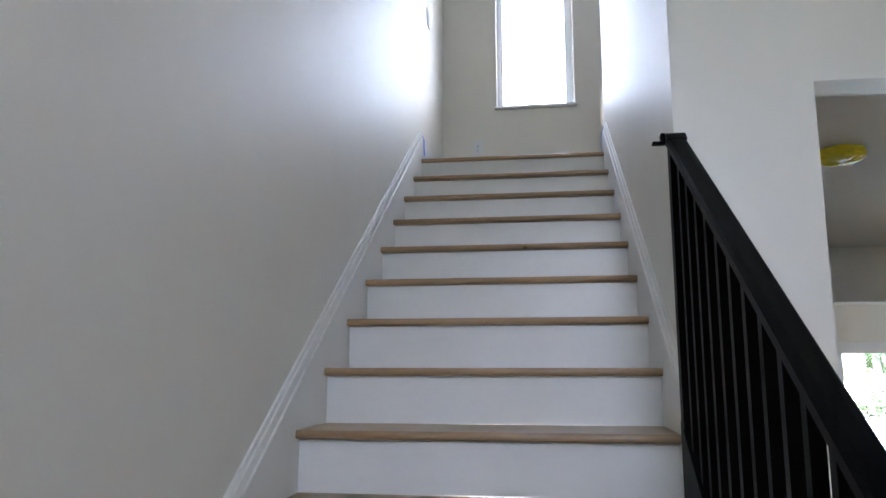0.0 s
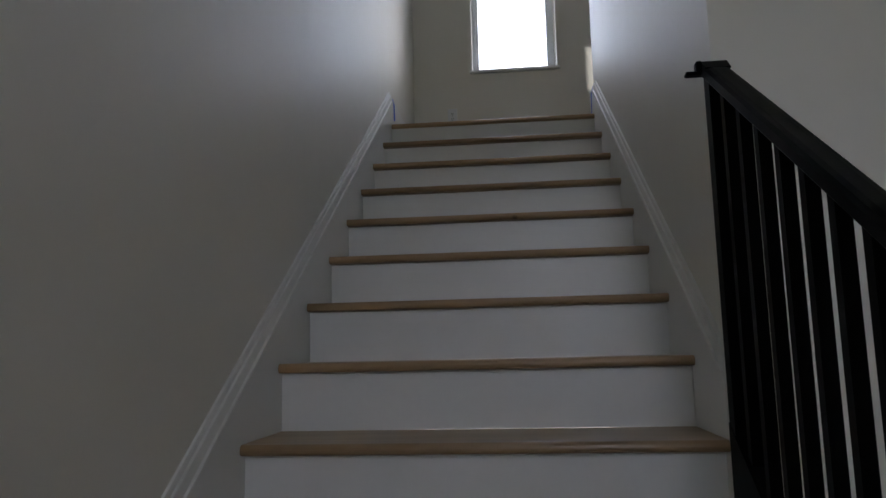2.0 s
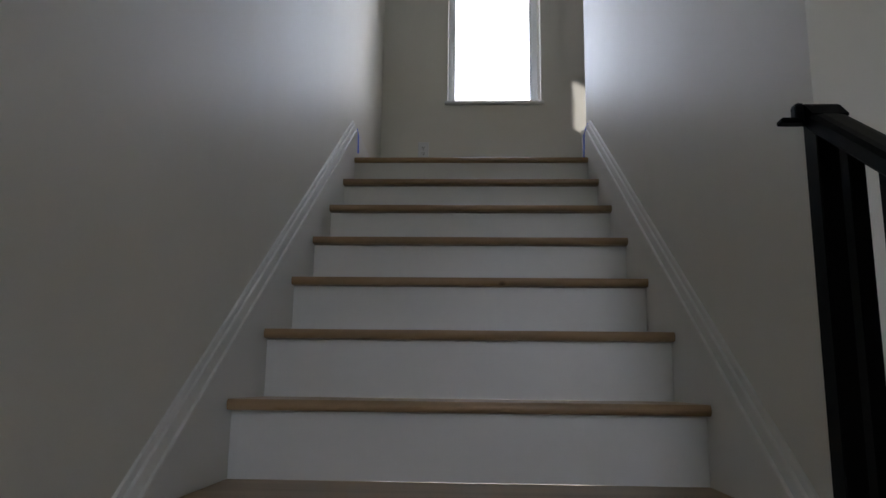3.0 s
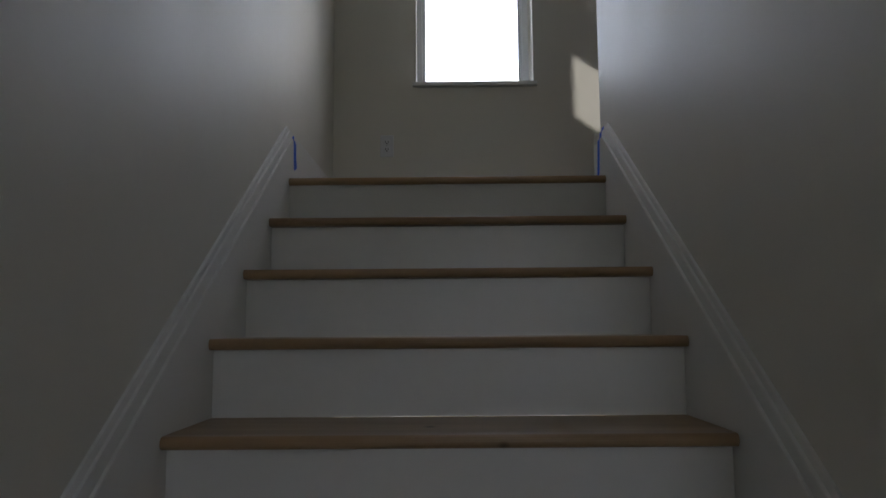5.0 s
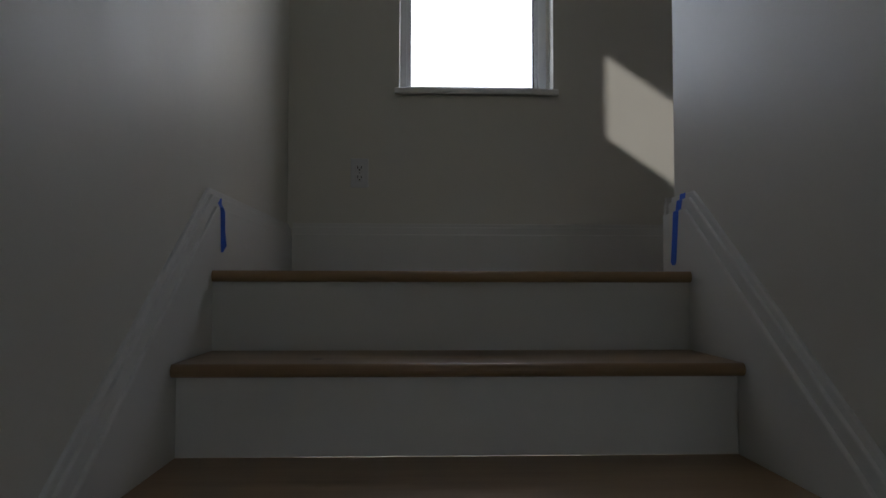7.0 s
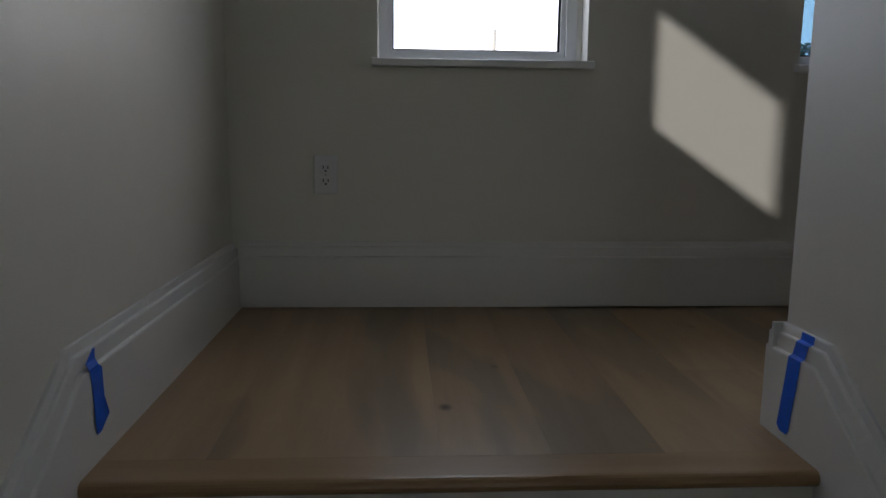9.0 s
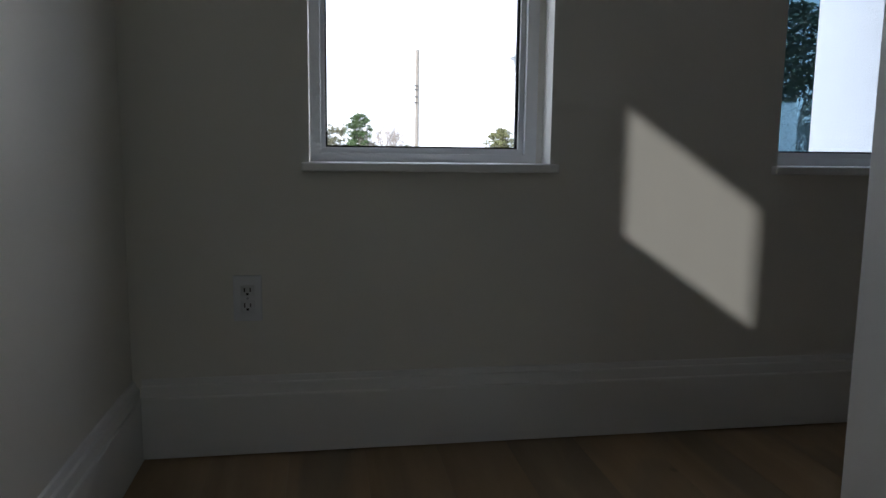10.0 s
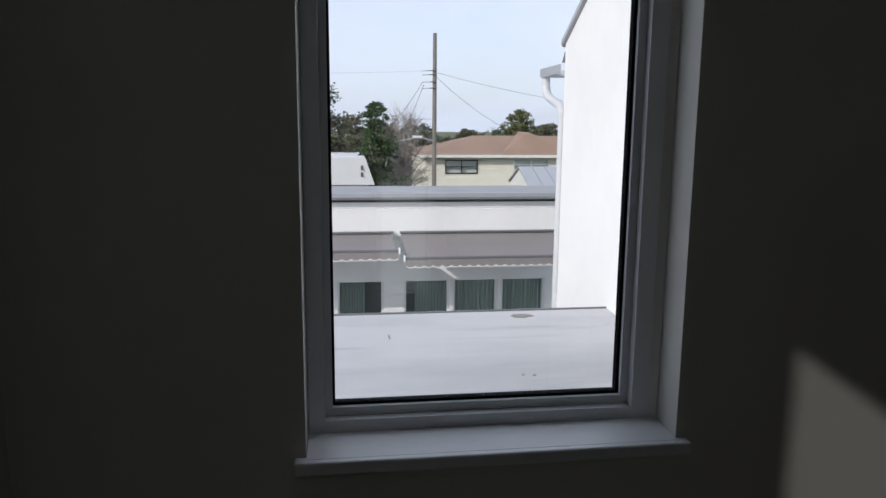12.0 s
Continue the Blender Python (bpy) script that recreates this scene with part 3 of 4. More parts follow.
# level end of the rail against the wall corner, with its return lip
zt = rake_z(YC) + RH
part("rail_end", prism([(YC - 0.0005, zt - 0.04), (YC - 0.0005, zt - 0.010), (YC - 0.003, zt - 0.007), (YC - 0.022, zt - 0.008), (YC - 0.03, zt - 0.013), (YC - 0.055, zt - 0.0365), (YC - 0.055, zt - 0.04)], "x", RX - 0.0295, RX + 0.0295), BLACK, rail)
lip = boxes((RX - 0.068, RX - 0.03, YC - 0.03, YC - 0.006, zt - 0.043, zt - 0.034), bevel=0.002)
box(lip, RX - 0.044, RX - 0.028, YC - 0.03, YC - 0.004, zt - 0.0412, zt - 0.007, bevel=0.006, segments=2)
part("rail_bracket", lip, BLACK, rail)
part("wall_post", boxes((RX - 0.022, RX + 0.022, YC - 0.046, YC - 0.002, TOP + YC * SL + 0.02, zt - 0.04), bevel=0.002), BLACK, rail)
GAP = 0.1016
y = -2.356
while y > Y_LOW + 0.06:
    part("baluster", boxes((RX - 0.0125, RX + 0.0125, y - 0.0135, y + 0.0135, TOP + y * SL + 0.03, rake_z(y) + RH - 0.03), bevel=0.0015), BLACK, rail)
    y -= GAP
part("newel_post", boxes((RX - 0.045, RX + 0.045, Y_LOW - 0.09, Y_LOW, 0.0005, rake_z(Y_LOW) + RH + 0.06), bevel=0.006, segments=2), BLACK, rail)

# ---- small things on the landing ----
outlet = base("wall_outlet", 0, 0, 0, "white double socket outlet on the landing wall", "outlet")
ox, oz = -0.337, 3.255
plate = boxes((ox - 0.035, ox + 0.035, YF - 0.006, YF - 0.0003, oz - 0.058, oz + 0.058), bevel=0.0025, segments=2)
part("cover_plate", plate, PLASTIC, outlet)
for dz in (0.0195, -0.0195):
    face = part("socket", boxes((ox - 0.0165, ox + 0.0165, YF - 0.0085, YF - 0.0062, oz + dz - 0.014, oz + dz + 0.014), bevel=0.001), PLASTIC, outlet)
    slots = boxes((ox - 0.0085, ox - 0.0055, YF - 0.0095, YF - 0.0087, oz + dz - 0.003, oz + dz + 0.008), (ox + 0.0055, ox + 0.0085, YF - 0.0095, YF - 0.0087, oz + dz - 0.002, oz + dz + 0.007),
                  (ox - 0.003, ox + 0.003, YF - 0.0095, YF - 0.0087, oz + dz - 0.0105, oz + dz - 0.005))
    part("slots", slots, SLOT, face, "dark socket slots")
part("screw", tube([(ox, YF - 0.0078, oz), (ox, YF - 0.006, oz)], 0.003, 8), METAL, outlet)

switch = base("light_switch", 0, 0, 0, "white light switch plate on the stair wall", "switch")
sy, sz = 0.371, 4.005
part("cover_plate", boxes((XL + 0.0003, XL + 0.006, sy - 0.058, sy + 0.058, sz - 0.058, sz + 0.058), bevel=0.0025, segments=2), PLASTIC, switch)
for d in (-0.023, 0.023):
    part("rocker", boxes((XL + 0.0062, XL + 0.0095, sy + d - 0.0165, sy + d + 0.0165, sz - 0.033, sz + 0.033), bevel=0.0015), PLASTIC, switch)


def tape_strip(x, face, rows, label):
    """A torn strip of tape over the moulding: rows of (y, z, proud)."""
    bm = sheet([[(x + face * d * 1.22, y0 + (y1 - y0) * k / 3, z) for k in range(4)] for y0, y1, z, d in rows], (-face * 0.0006, 0, 0))
    return tagged(finish("tape_strip", bm, TAPE), label, "tape", group="blue tape strips")


tape_strip(XR, -1, [(0.060, 0.098, TOP + 0.2005, 0.0083), (0.062, 0.100, TOP + 0.187, 0.0088), (0.063, 0.101, TOP + 0.1835, 0.0145), (0.069, 0.107, TOP + 0.160, 0.0155),
                    (0.070, 0.108, TOP + 0.1555, 0.0205), (0.080, 0.118, TOP + 0.09, 0.0205), (0.090, 0.128, TOP + 0.026, 0.0208), (0.096, 0.118, TOP + 0.018, 0.0209)],
           "blue masking tape strip over the baseboard joint at the wall corner")
tape_strip(XL, 1, [(0.086, 0.094, TOP + 0.182, 0.0145), (0.056, 0.090, TOP + 0.166, 0.0155), (0.051, 0.087, TOP + 0.157, 0.0205), (0.058, 0.100, TOP + 0.148, 0.0206), (0.062, 0.102, TOP + 0.10, 0.0207),
                   (0.064, 0.118, TOP + 0.064, 0.0209), (0.066, 0.082, TOP + 0.046, 0.0211)],
           "blue masking tape strip over the stair skirt joint")

lampc = base("ceiling_light", 1.515, -1.06, LOW, "ceiling light wrapped in yellow plastic film", "ceiling light")
bm = bmesh.new()
rings = []
for r, dz in ((0.088, -0.001), (0.10, -0.016), (0.102, -0.035), (0.09, -0.052), (0.055, -0.062), (0.0, -0.064)):
    rings.append([bm.verts.new(((r + 0.004 * math.sin(k * 5.1)) * math.cos(k * math.tau / 28), (r + 0.004 * math.sin(k * 5.1)) * math.sin(k * math.tau / 28), dz + 0.003 * math.sin(k * 3.3)))
                  for k in range(28)] if r else None)
tip = bm.verts.new((0, 0, -0.064))
for a, b in zip(rings[:-2], rings[1:-1]):
    for k in range(28):
        bm.faces.new((a[k], a[(k + 1) % 28], b[(k + 1) % 28], b[k]))
for k in range(28):
    bm.faces.new((rings[-2][k], rings[-2][(k + 1) % 28], tip))
part("film_cover", bm, YELLOW, lampc)
part("mounting_plate", tube([(0, 0, -0.0005), (0, 0, -0.012)], 0.07, 24), PLASTIC, lampc)

# ---- lower flat roof and the wing outside ----
structure("roof_lower", boxes((-9, 1.699, YF + 0.251, 4.735, 2.602, 2.868), bevel=0.004), ROOFING, "flat white coated roof below the window", "roof")
structure("roof_edge_trim", boxes((-9, 1.698, 4.7355, 4.75, 2.84, 2.878), bevel=0.003), DARK_METAL, "thin grey metal edge of the flat roof", "trim")
structure("wall_below_roof", boxes((-9, XJ - 0.121, 4.4, 4.55, -0.12, 2.601)), STUCCO, "white stucco wall under the flat roof", "wall")



def blot(name, x, y, z, rx, ry, seed, label, category):
    """A thin uneven crust of dirt lying on the roof."""
    rng = random.Random(seed)
    n = 22
    ring = [(x + rx * math.cos(k * math.tau / n) * rng.uniform(0.6, 1.1), y + ry * math.sin(k * math.tau / n) * rng.uniform(0.5, 1.15)) for k in range(n)]
    return tagged(finish(name, prism(ring, "z", z, z + 0.004), DIRT), label, category)


WX, WY0, WY1 = 1.7, YF + 0.25, 5.9
ROOF_Z = 2.8685
blot("roof_stain", 1.063, 4.599, ROOF_Z, 0.08, 0.05, 3, "dark dried puddle stain on the flat roof", "stain")
blot("dry_leaf", 0.84, 3.457, ROOF_Z, 0.009, 0.006, 4, "small dry leaf on the flat roof", "leaf")
blot("dry_leaf", 0.785, 3.467, ROOF_Z, 0.007, 0.003, 5, "small dry leaf on the flat roof", "leaf")
blot("dry_twig", 0.155, 4.205, ROOF_Z, 0.004, 0.05, 6, "thin dry twig on the flat roof", "twig")
ridge_y = (WY0 + WY1) / 2
eave = 4.76
wing = base("house_wing", 0, 0, 0, "white stucco gabled wing of the house", "house")
bm = pierced("x", WX, WX + 0.2, WY0, WY1, 2.605, eave, [(1.858, 3.0, 3.612, 4.6)])
part("gable_wall", bm, STUCCO, wing)
ridge_z = eave + 0.54 * (ridge_y - WY0)
part("gable_top", prism([(WY0, eave), (WY1, eave), (ridge_y, ridge_z)], "x", WX, WX + 0.2), STUCCO, wing)
part("back_wall", pierced("y", WY1 - 0.2, WY1, WX + 0.2, 8.0, 2.62, eave, [(3.3, 4.46, 3.0, 4.13)]), STUCCO, wing)
part("end_wall", boxes((7.8, 8.0, WY0, WY1 - 0.2, 2.62, eave)), STUCCO, wing)
# inner faces coloured dark in place of the room's own shade
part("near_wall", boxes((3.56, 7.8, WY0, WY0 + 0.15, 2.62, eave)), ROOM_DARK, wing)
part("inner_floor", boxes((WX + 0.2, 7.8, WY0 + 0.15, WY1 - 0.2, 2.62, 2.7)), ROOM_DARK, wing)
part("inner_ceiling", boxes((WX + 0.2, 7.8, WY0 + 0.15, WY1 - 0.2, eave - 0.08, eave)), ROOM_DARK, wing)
for s, n in ((1, "roof_slope"), (-1, "roof_slope")):
    ye = WY1 + 0.04 if s > 0 else WY0 - 0.0
    ze = eave + 0.54 * (abs(ridge_y - WY0) - abs(ridge_y - ye))
    bm = prism([(ye, ze + 0.002), (ridge_y, ridge_z + 0.002), (ridge_y, ridge_z + 0.05), (ye, ze + 0.05)], "x", WX - 0.016, 8.05)
    part(n, bm, SHINGLE_GREY, wing)
    part("rake_trim", prism([(ye, ze + 0.015), (ridge_y, ridge_z + 0.015), (ridge_y, ridge_z + 0.056), (ye, ze + 0.056)], "x", WX - 0.024, WX - 0.0165), METAL, wing)
part("window_frame", pierced("x", WX + 0.03, WX + 0.1, 1.8595, 2.9985, 3.6135, 4.5985, [(1.874, 2.975, 3.64, 4.57)]), GASKET, wing)
part("window_sill", boxes((WX - 0.02, WX - 0.0005, 1.85, 3.01, 3.588, 3.611), bevel=0.003), STUCCO, wing)
part("pane", boxes((WX + 0.05, WX + 0.056, 1.8745, 2.9745, 3.6405, 4.5695)), BLUE_COATED, wing)
gut = base("roof_gutter", 0, 0, 0, "pale metal roof gutter with a curved downspout", "gutter")
gy = WY1 + 0.001
part("trough", prism([(gy + 0.30, 4.53), (gy + 0.57, 4.53), (gy + 0.60, 4.55), (gy + 0.60, 4.60), (gy + 0.585, 4.60), (gy + 0.585, 4.56), (gy + 0.30, 4.545)], "x", WX - 0.03, 8.0), GUTTER, gut)
part("end_plate", prism([(gy + 0.002, 4.535), (gy + 0.57, 4.525), (gy + 0.605, 4.545), (gy + 0.605, 4.605), (gy + 0.002, 4.605)], "x", WX - 0.038, WX - 0.031), METAL, gut)
part("eave", prism([(gy + 0.002, 4.62), (gy + 0.07, 4.62), (gy + 0.002, 4.70)], "x", WX - 0.004, 8.0), DARK_METAL, gut, "dark shingled eave above the gutter")
part("downspout", tube([(WX + 0.0, gy + 0.54, 4.53), (WX + 0.0, gy + 0.54, 4.46), (WX + 0.0, gy + 0.51, 4.40), (WX + 0.0, gy + 0.42, 4.35), (WX + 0.0, gy + 0.2, 4.30), (WX + 0.005, gy + 0.10, 4.275),
                        (WX + 0.012, gy + 0.052, 4.22), (WX + 0.012, gy + 0.052, 0.0)], 0.037, 14), GUTTER, gut)
# Added grey strip imitates the shadow line between downspout and wall corner.
part("gap_shadow_strip", boxes((WX - 0.003, WX + 0.001, WY1 - 0.004, WY1 + 0.006, 2.7, 4.27)), METAL, gut, "thin grey strip standing in for the shadow gap beside the downspout")

# ---- courtyard wing with awnings ----
cw = base("courtyard_house", 0, 0, 0, "low white house wing with glazed doors", "house")
WYC = 9.0
holes = [(0.672 + 0.626 * k, 1.245 + 0.626 * k, 0.3, 2.18) for k in range(3)] + [(-0.165 - 0.626 * k, 0.408 - 0.626 * k, 0.3, 2.18) for k in range(4)]
part("wall", pierced("y", WYC, WYC + 0.2, -9, 3.4, -0.12, 2.75, holes), STUCCO, cw)
part("fascia", boxes((-9.1, 3.4, WYC - 0.10, WYC + 0.199, 2.751, 3.09), (-9.1, 3.4, WYC - 0.10, WYC - 0.02, 3.0905, 3.17), bevel=0.005), STUCCO, cw)
part("roof", prism([(WYC - 0.14, 3.275), (WYC + 3.2, 3.09), (WYC + 3.2, 2.9), (WYC + 0.2, 3.1), (WYC - 0.14, 3.215)], "x", -9.2, 3.5), SHINGLE_GREY, cw)
part("gutter", prism([(WYC - 0.145, 3.215), (WYC - 0.22, 3.215), (WYC - 0.25, 3.245), (WYC - 0.25, 3.29), (WYC - 0.235, 3.29), (WYC - 0.235, 3.25), (WYC - 0.215, 3.23), (WYC - 0.145, 3.23)], "x", -9.1, 3.45), METAL, cw)
# back and ceiling darkened by colour so the rooms behind the doors look unlit
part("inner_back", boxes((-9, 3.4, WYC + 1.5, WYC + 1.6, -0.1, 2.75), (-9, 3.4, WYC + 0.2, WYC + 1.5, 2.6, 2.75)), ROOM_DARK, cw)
for a, b, c, d in holes:
    f = part("window", pierced("y", WYC + 0.04, WYC + 0.1, a + 0.0005, b - 0.0005, c + 0.0005, d - 0.0005, [(a + 0.025, b - 0.025, c + 0.04, d - 0.03)]), VINYL, cw)
    part("pane", boxes((a + 0.0255, b - 0.0255, WYC + 0.065, WYC + 0.07, c + 0.041, d - 0.031)), COATED, f)
    n = 48
    dark = 0.35 if abs(a - 0.672) < 0.01 or a < 0 else 0.0
    xs = (a + 0.1 * dark + (b - a) * dark * 0.6, b) if a > 0 else (a, b - (b - a) * 0.4)
    fold = [(xs[0] + (xs[1] - xs[0]) * k / n, WYC + 0.26 + 0.042 * math.sin(k * 1.35) + 0.008 * math.sin(k * 0.5 + a)) for k in range(n + 1)]
    bm = sheet([[(x, yy, z) for x, yy in fold] for z in (c, 2.4)], (0, 0.003, 0))
    tagged(finish("curtain", bm, CURTAIN), "pale pleated curtain behind a glazed door", "curtain", group="courtyard curtains")


def awning(x0, x1, out, drop, label):
    aw = base("awning", 0, 0, 0, label, "awning", group="courtyard awnings")
    yw, yf = WYC - 0.101, WYC - out
    z0, z1 = 2.785, 2.785 - drop
    part("cassette", boxes((x0, x1, yw - 0.06, yw - 0.001, 2.79, 2.815), bevel=0.008, segments=2), DARK_METAL, aw)
    grid = []
    for k in range(25):
        q = k / 24
        grid.append([(x, yw - 0.03 + (yf - yw + 0.03) * q, z0 + (z1 - z0) * q - 0.025 * math.sin(math.pi * q)) for x in (x0 + 0.02, x1 - 0.02)])
    bm = sheet(grid, (0, 0, -0.004))
    part("canopy", bm, FABRIC, aw)
    part("front_bar", tube([(x0, yf, z1 - 0.02), (x1, yf, z1 - 0.02)], 0.016, 10), DARK_METAL, aw)
    count = max(2, round((x1 - x0) / 0.105))
    m = count * 10
    xs = [x0 + (x1 - x0) * k / m for k in range(m + 1)]
    wave = [0.02 * abs(math.sin(math.pi * k / 10)) for k in range(m + 1)]
    bm = sheet([[(x, yf - 0.02, z1 - 0.03) for x in xs], [(x, yf - 0.02, z1 - 0.10 - w) for x, w in zip(xs, wave)]], (0, 0.003, 0))
    edge = sheet([[(x, yf - 0.026, z1 - 0.097 - w) for x, w in zip(xs, wave)], [(x, yf - 0.026, z1 - 0.109 - w) for x, w in zip(xs, wave)]], (0, 0.004, 0))
    v = part("valance", bm, FABRIC, aw)
    part("scalloped_edging", edge, FABRIC_EDGE, v, "white scalloped edging")
    for x in (x0 + 0.45, x1 - 0.45):
        part("folding_arm", merge(tube([(x, yw - 0.03, 2.68), (x + 0.28, (yw + yf) / 2, 2.64 - drop / 2)], 0.018, 8), tube([(x + 0.28, (yw + yf) / 2, 2.64 - drop / 2), (x, yf + 0.03, z1 - 0.03)], 0.018, 8)), GUTTER, aw)
    for x in (x0 - 0.012, x1 + 0.012):
        part("end_cap", boxes((x - 0.012, x + 0.012, yf - 0.035, yf + 0.035, z1 - 0.055, z1 + 0.015), bevel=0.008), PLASTIC, aw)


awning(0.602, 2.56, 0.95, 0.14, "grey fabric awning with a scalloped white-edged valance over the glazed doors")
awning(-3.2, 0.525, 0.9, 0.06, "grey fabric awning, less extended, with a scalloped valance")
structure("courtyard_paving", boxes((-9, WX - 0.001, 4.66, WYC - 0.001, -0.119, -0.08)), PAVING, "pale paved courtyard", "pavement")

# ---- pool terrace ----
structure("pool_terrace", boxes((3.5, 14, 5.91, 7.4, -0.119, -0.02), (3.5, 14, 12.2, 13.4, -0.119, -0.02), (3.5, 4.4, 7.4, 12.2, -0.119, -0.02), (11, 14, 7.4, 12.2, -0.119, -0.02)),
          PAVING, "pale stone pool terrace", "terrace")
structure("pool_water", boxes((4.4, 11, 7.4, 12.2, -0.118, -0.07)), POOL, "turquoise swimming pool water", "water")
structure("garden_ledge", boxes((3.6, 14, 13.4, 13.75, -0.119, 0.42), bevel=0.01), STUCCO, "low white garden wall behind the pool", "wall")


# ---- plants ----
def leaves(bm, centre, radius, count, size, rng, flat=1.0):
    for _ in range(count):
        d = Vector((rng.gauss(0, 1), rng.gauss(0, 1), rng.gauss(0, 1) * flat))
        d = d.normalized() * radius * (rng.random() ** 0.4)
        d.z *= flat
        p = Vector(centre) + d
        u = Vector((rng.gauss(0, 1), rng.gauss(0, 1), rng.gauss(0, 0.6))).normalized()
        w = u.orthogonal().normalized()
        w = (w * rng.uniform(0.4, 1) + u.cross(w) * rng.uniform(-1, 1)).normalized()
        s = size * rng.uniform(0.6, 1.4)
        q = [bm.verts.new(p + u * s * a + w * s * b) for a, b in ((-1, 0), (0, -0.45), (1, 0), (0, 0.45))]
        bm.faces.new(q)


def tree(x, y, height, spread, mat, label, seed, clumps=34, per=90, leaf=0.09, low=0.3, bare=False, cone=False):
    """A tapered trunk with limbs and a ragged crown of small leaf sprays; cone: widest low down; bare: twigs only."""
    rng = random.Random(seed)
    t = base("tree", x, y, -0.12, label, "tree")
    bm = tube([(0, 0, -0.05), (0.03, 0.02, height * 0.3), (0.06, -0.05, height * 0.6), (0.0, 0.05, height * 0.85)], [height * 0.03, height * 0.024, height * 0.014, height * 0.004], 8)
    sprays = []
    for k in range(clumps):
        a = rng.uniform(0, math.tau)
        s = rng.uniform(low, 1.0)
        q = (s - low) / (1 - low)
        reach = (1.0 - 0.72 * q ** 1.8) if cone else math.sqrt(max(0.04, 1 - (1.8 * q - 0.8) ** 2))
        reach *= 0.82 + 0.26 * math.sin(31.0 * s + 2.0 * a + seed)
        r = spread * reach * (rng.random() ** 0.55) * rng.uniform(0.8, 1.12)
        p = Vector((math.cos(a) * r, math.sin(a) * r, height * s))
        start = Vector((0.03, 0, height * max(0.18, s * 0.62)))
        mid = (start + p) / 2 + Vector((rng.gauss(0, 0.02), rng.gauss(0, 0.02), 0.04)) * height
        if bare or k % 4 == 0:
            merge(bm, tube([start, mid, p], [height * 0.008, height * 0.004, height * 0.001], 5))
        if bare:
            for _ in range(14):
                tip = p + Vector((rng.gauss(0, 1), rng.gauss(0, 1), rng.gauss(0.4, 0.7))) * height * 0.075
                merge(bm, tube([mid.lerp(p, rng.uniform(0.3, 1)), tip], [height * 0.0019, height * 0.0006], 3))
        sprays.append((p, spread * rng.uniform(0.07, 0.2) * (1.5 if rng.random() < 0.2 else 1.0)))
    part("trunk", bm, TWIG if bare else BARK, t)
    if not bare:
        cr = bmesh.new()
        for p, r in sprays:
            leaves(cr, p, r, per, leaf, rng, 0.75)
        part("crown", cr, mat, t)
    return t


def palm(x, y, height, seed, label, mat=None):
    rng = random.Random(seed)
    t = base("palm", x, y, -0.12, label, "palm")
    part("trunk", tube([(0, 0, -0.05), (0.04, 0, height * 0.5), (0, 0.03, height)], [0.14, 0.11, 0.09], 8), BARK, t)
    bm = bmesh.new()
    for k in range(16):
        a, up = rng.uniform(0, math.tau), rng.uniform(-0.1, 1.0)
        L = rng.uniform(0.9, 1.3)
        prev = None
        for j in range(13):
            s = j / 12
            p = Vector((math.cos(a) * L * s, math.sin(a) * L * s, height + up * L * s - 0.9 * L * s * s))
            side = Vector((-math.sin(a), math.cos(a), 0))
            if prev is not None:
                for sg in (-1, 1):
                    tip = p + side * sg * 0.32 * math.sin(math.pi * min(1, s + 0.12)) + Vector((math.cos(a) * 0.1, math.sin(a) * 0.1, -0.12))
                    bm.faces.new([bm.verts.new(v) for v in (prev, p, tip)])
            prev = p
    part("fronds", bm, mat or LEAF, t)
    return t
tree(-1.9, 27.0, 5.65, 2.7, LEAF_OLIVE, "broad dusty olive-green oak behind the neighbouring roofs", 3, clumps=900, per=60, leaf=0.075, low=0.2)
tree(1.05, 23.6, 4.85, 0.95, LEAF, "upright leafy green tree beside the white building", 5, clumps=330, per=45, leaf=0.045, low=0.2, cone=True)
tree(2.45, 29.0, 4.7, 1.6, TWIG, "bare grey-brown winter tree behind the utility pole", 7, clumps=85, bare=True)
tree(10.3, 42.0, 5.0, 1.5, LEAF_LIGHT, "yellowish-green tree rising behind the tan roof", 9, clumps=260, per=45, leaf=0.075, low=0.3)
for k, (x, y, h, sp) in enumerate(((7.6, 44, 3.85, 1.7), (5.2, 45, 3.8, 1.6), (2.6, 42, 4.1, 1.9), (0.4, 40, 4.4, 1.9), (12.6, 44, 4.2, 1.8))):
    tree(x, y, h, sp, LEAF_OLIVE, "far olive-green tree on the skyline", 20 + k, clumps=160, per=36, leaf=0.085, low=0.2)
# trees on the sunny side, mirrored in the wing's window
for k, (x, y, h, s) in enumerate(((-10.0, 17.5, 7.6, 2.6), (-12.0, 22.0, 8.6, 3.0), (-10.5, 26.5, 7.4, 2.8))):
    tree(x, y, h, s, LEAF_DARK, "tall dark-green tree beyond the flat roof", 40 + k, clumps=130, per=45, leaf=0.11, low=0.2)
woods, wr = bmesh.new(), random.Random(31)
for k in range(150):
    leaves(woods, (-40 + k * 0.72, 72 + wr.uniform(-4, 4), wr.uniform(1.2, 3.75)), wr.uniform(0.7, 1.3), 60, 0.3, wr, 0.6)
tagged(finish("far_woods", woods, LEAF_DARK), "distant belt of dark green trees on the horizon", "woods", kind="stuff")
palm(2.1, 20.0, 1.75, 8, "small yellow-green palm shrub behind the low wing", LEAF_YELLOW)
palm(7.2, 15.2, 1.6, 3, "small palm in the garden behind the pool", LEAF_YELLOW)
palm(8.6, 16.0, 2.1, 4, "small palm in the garden behind the pool")
hedge = bmesh.new()
hr = random.Random(12)
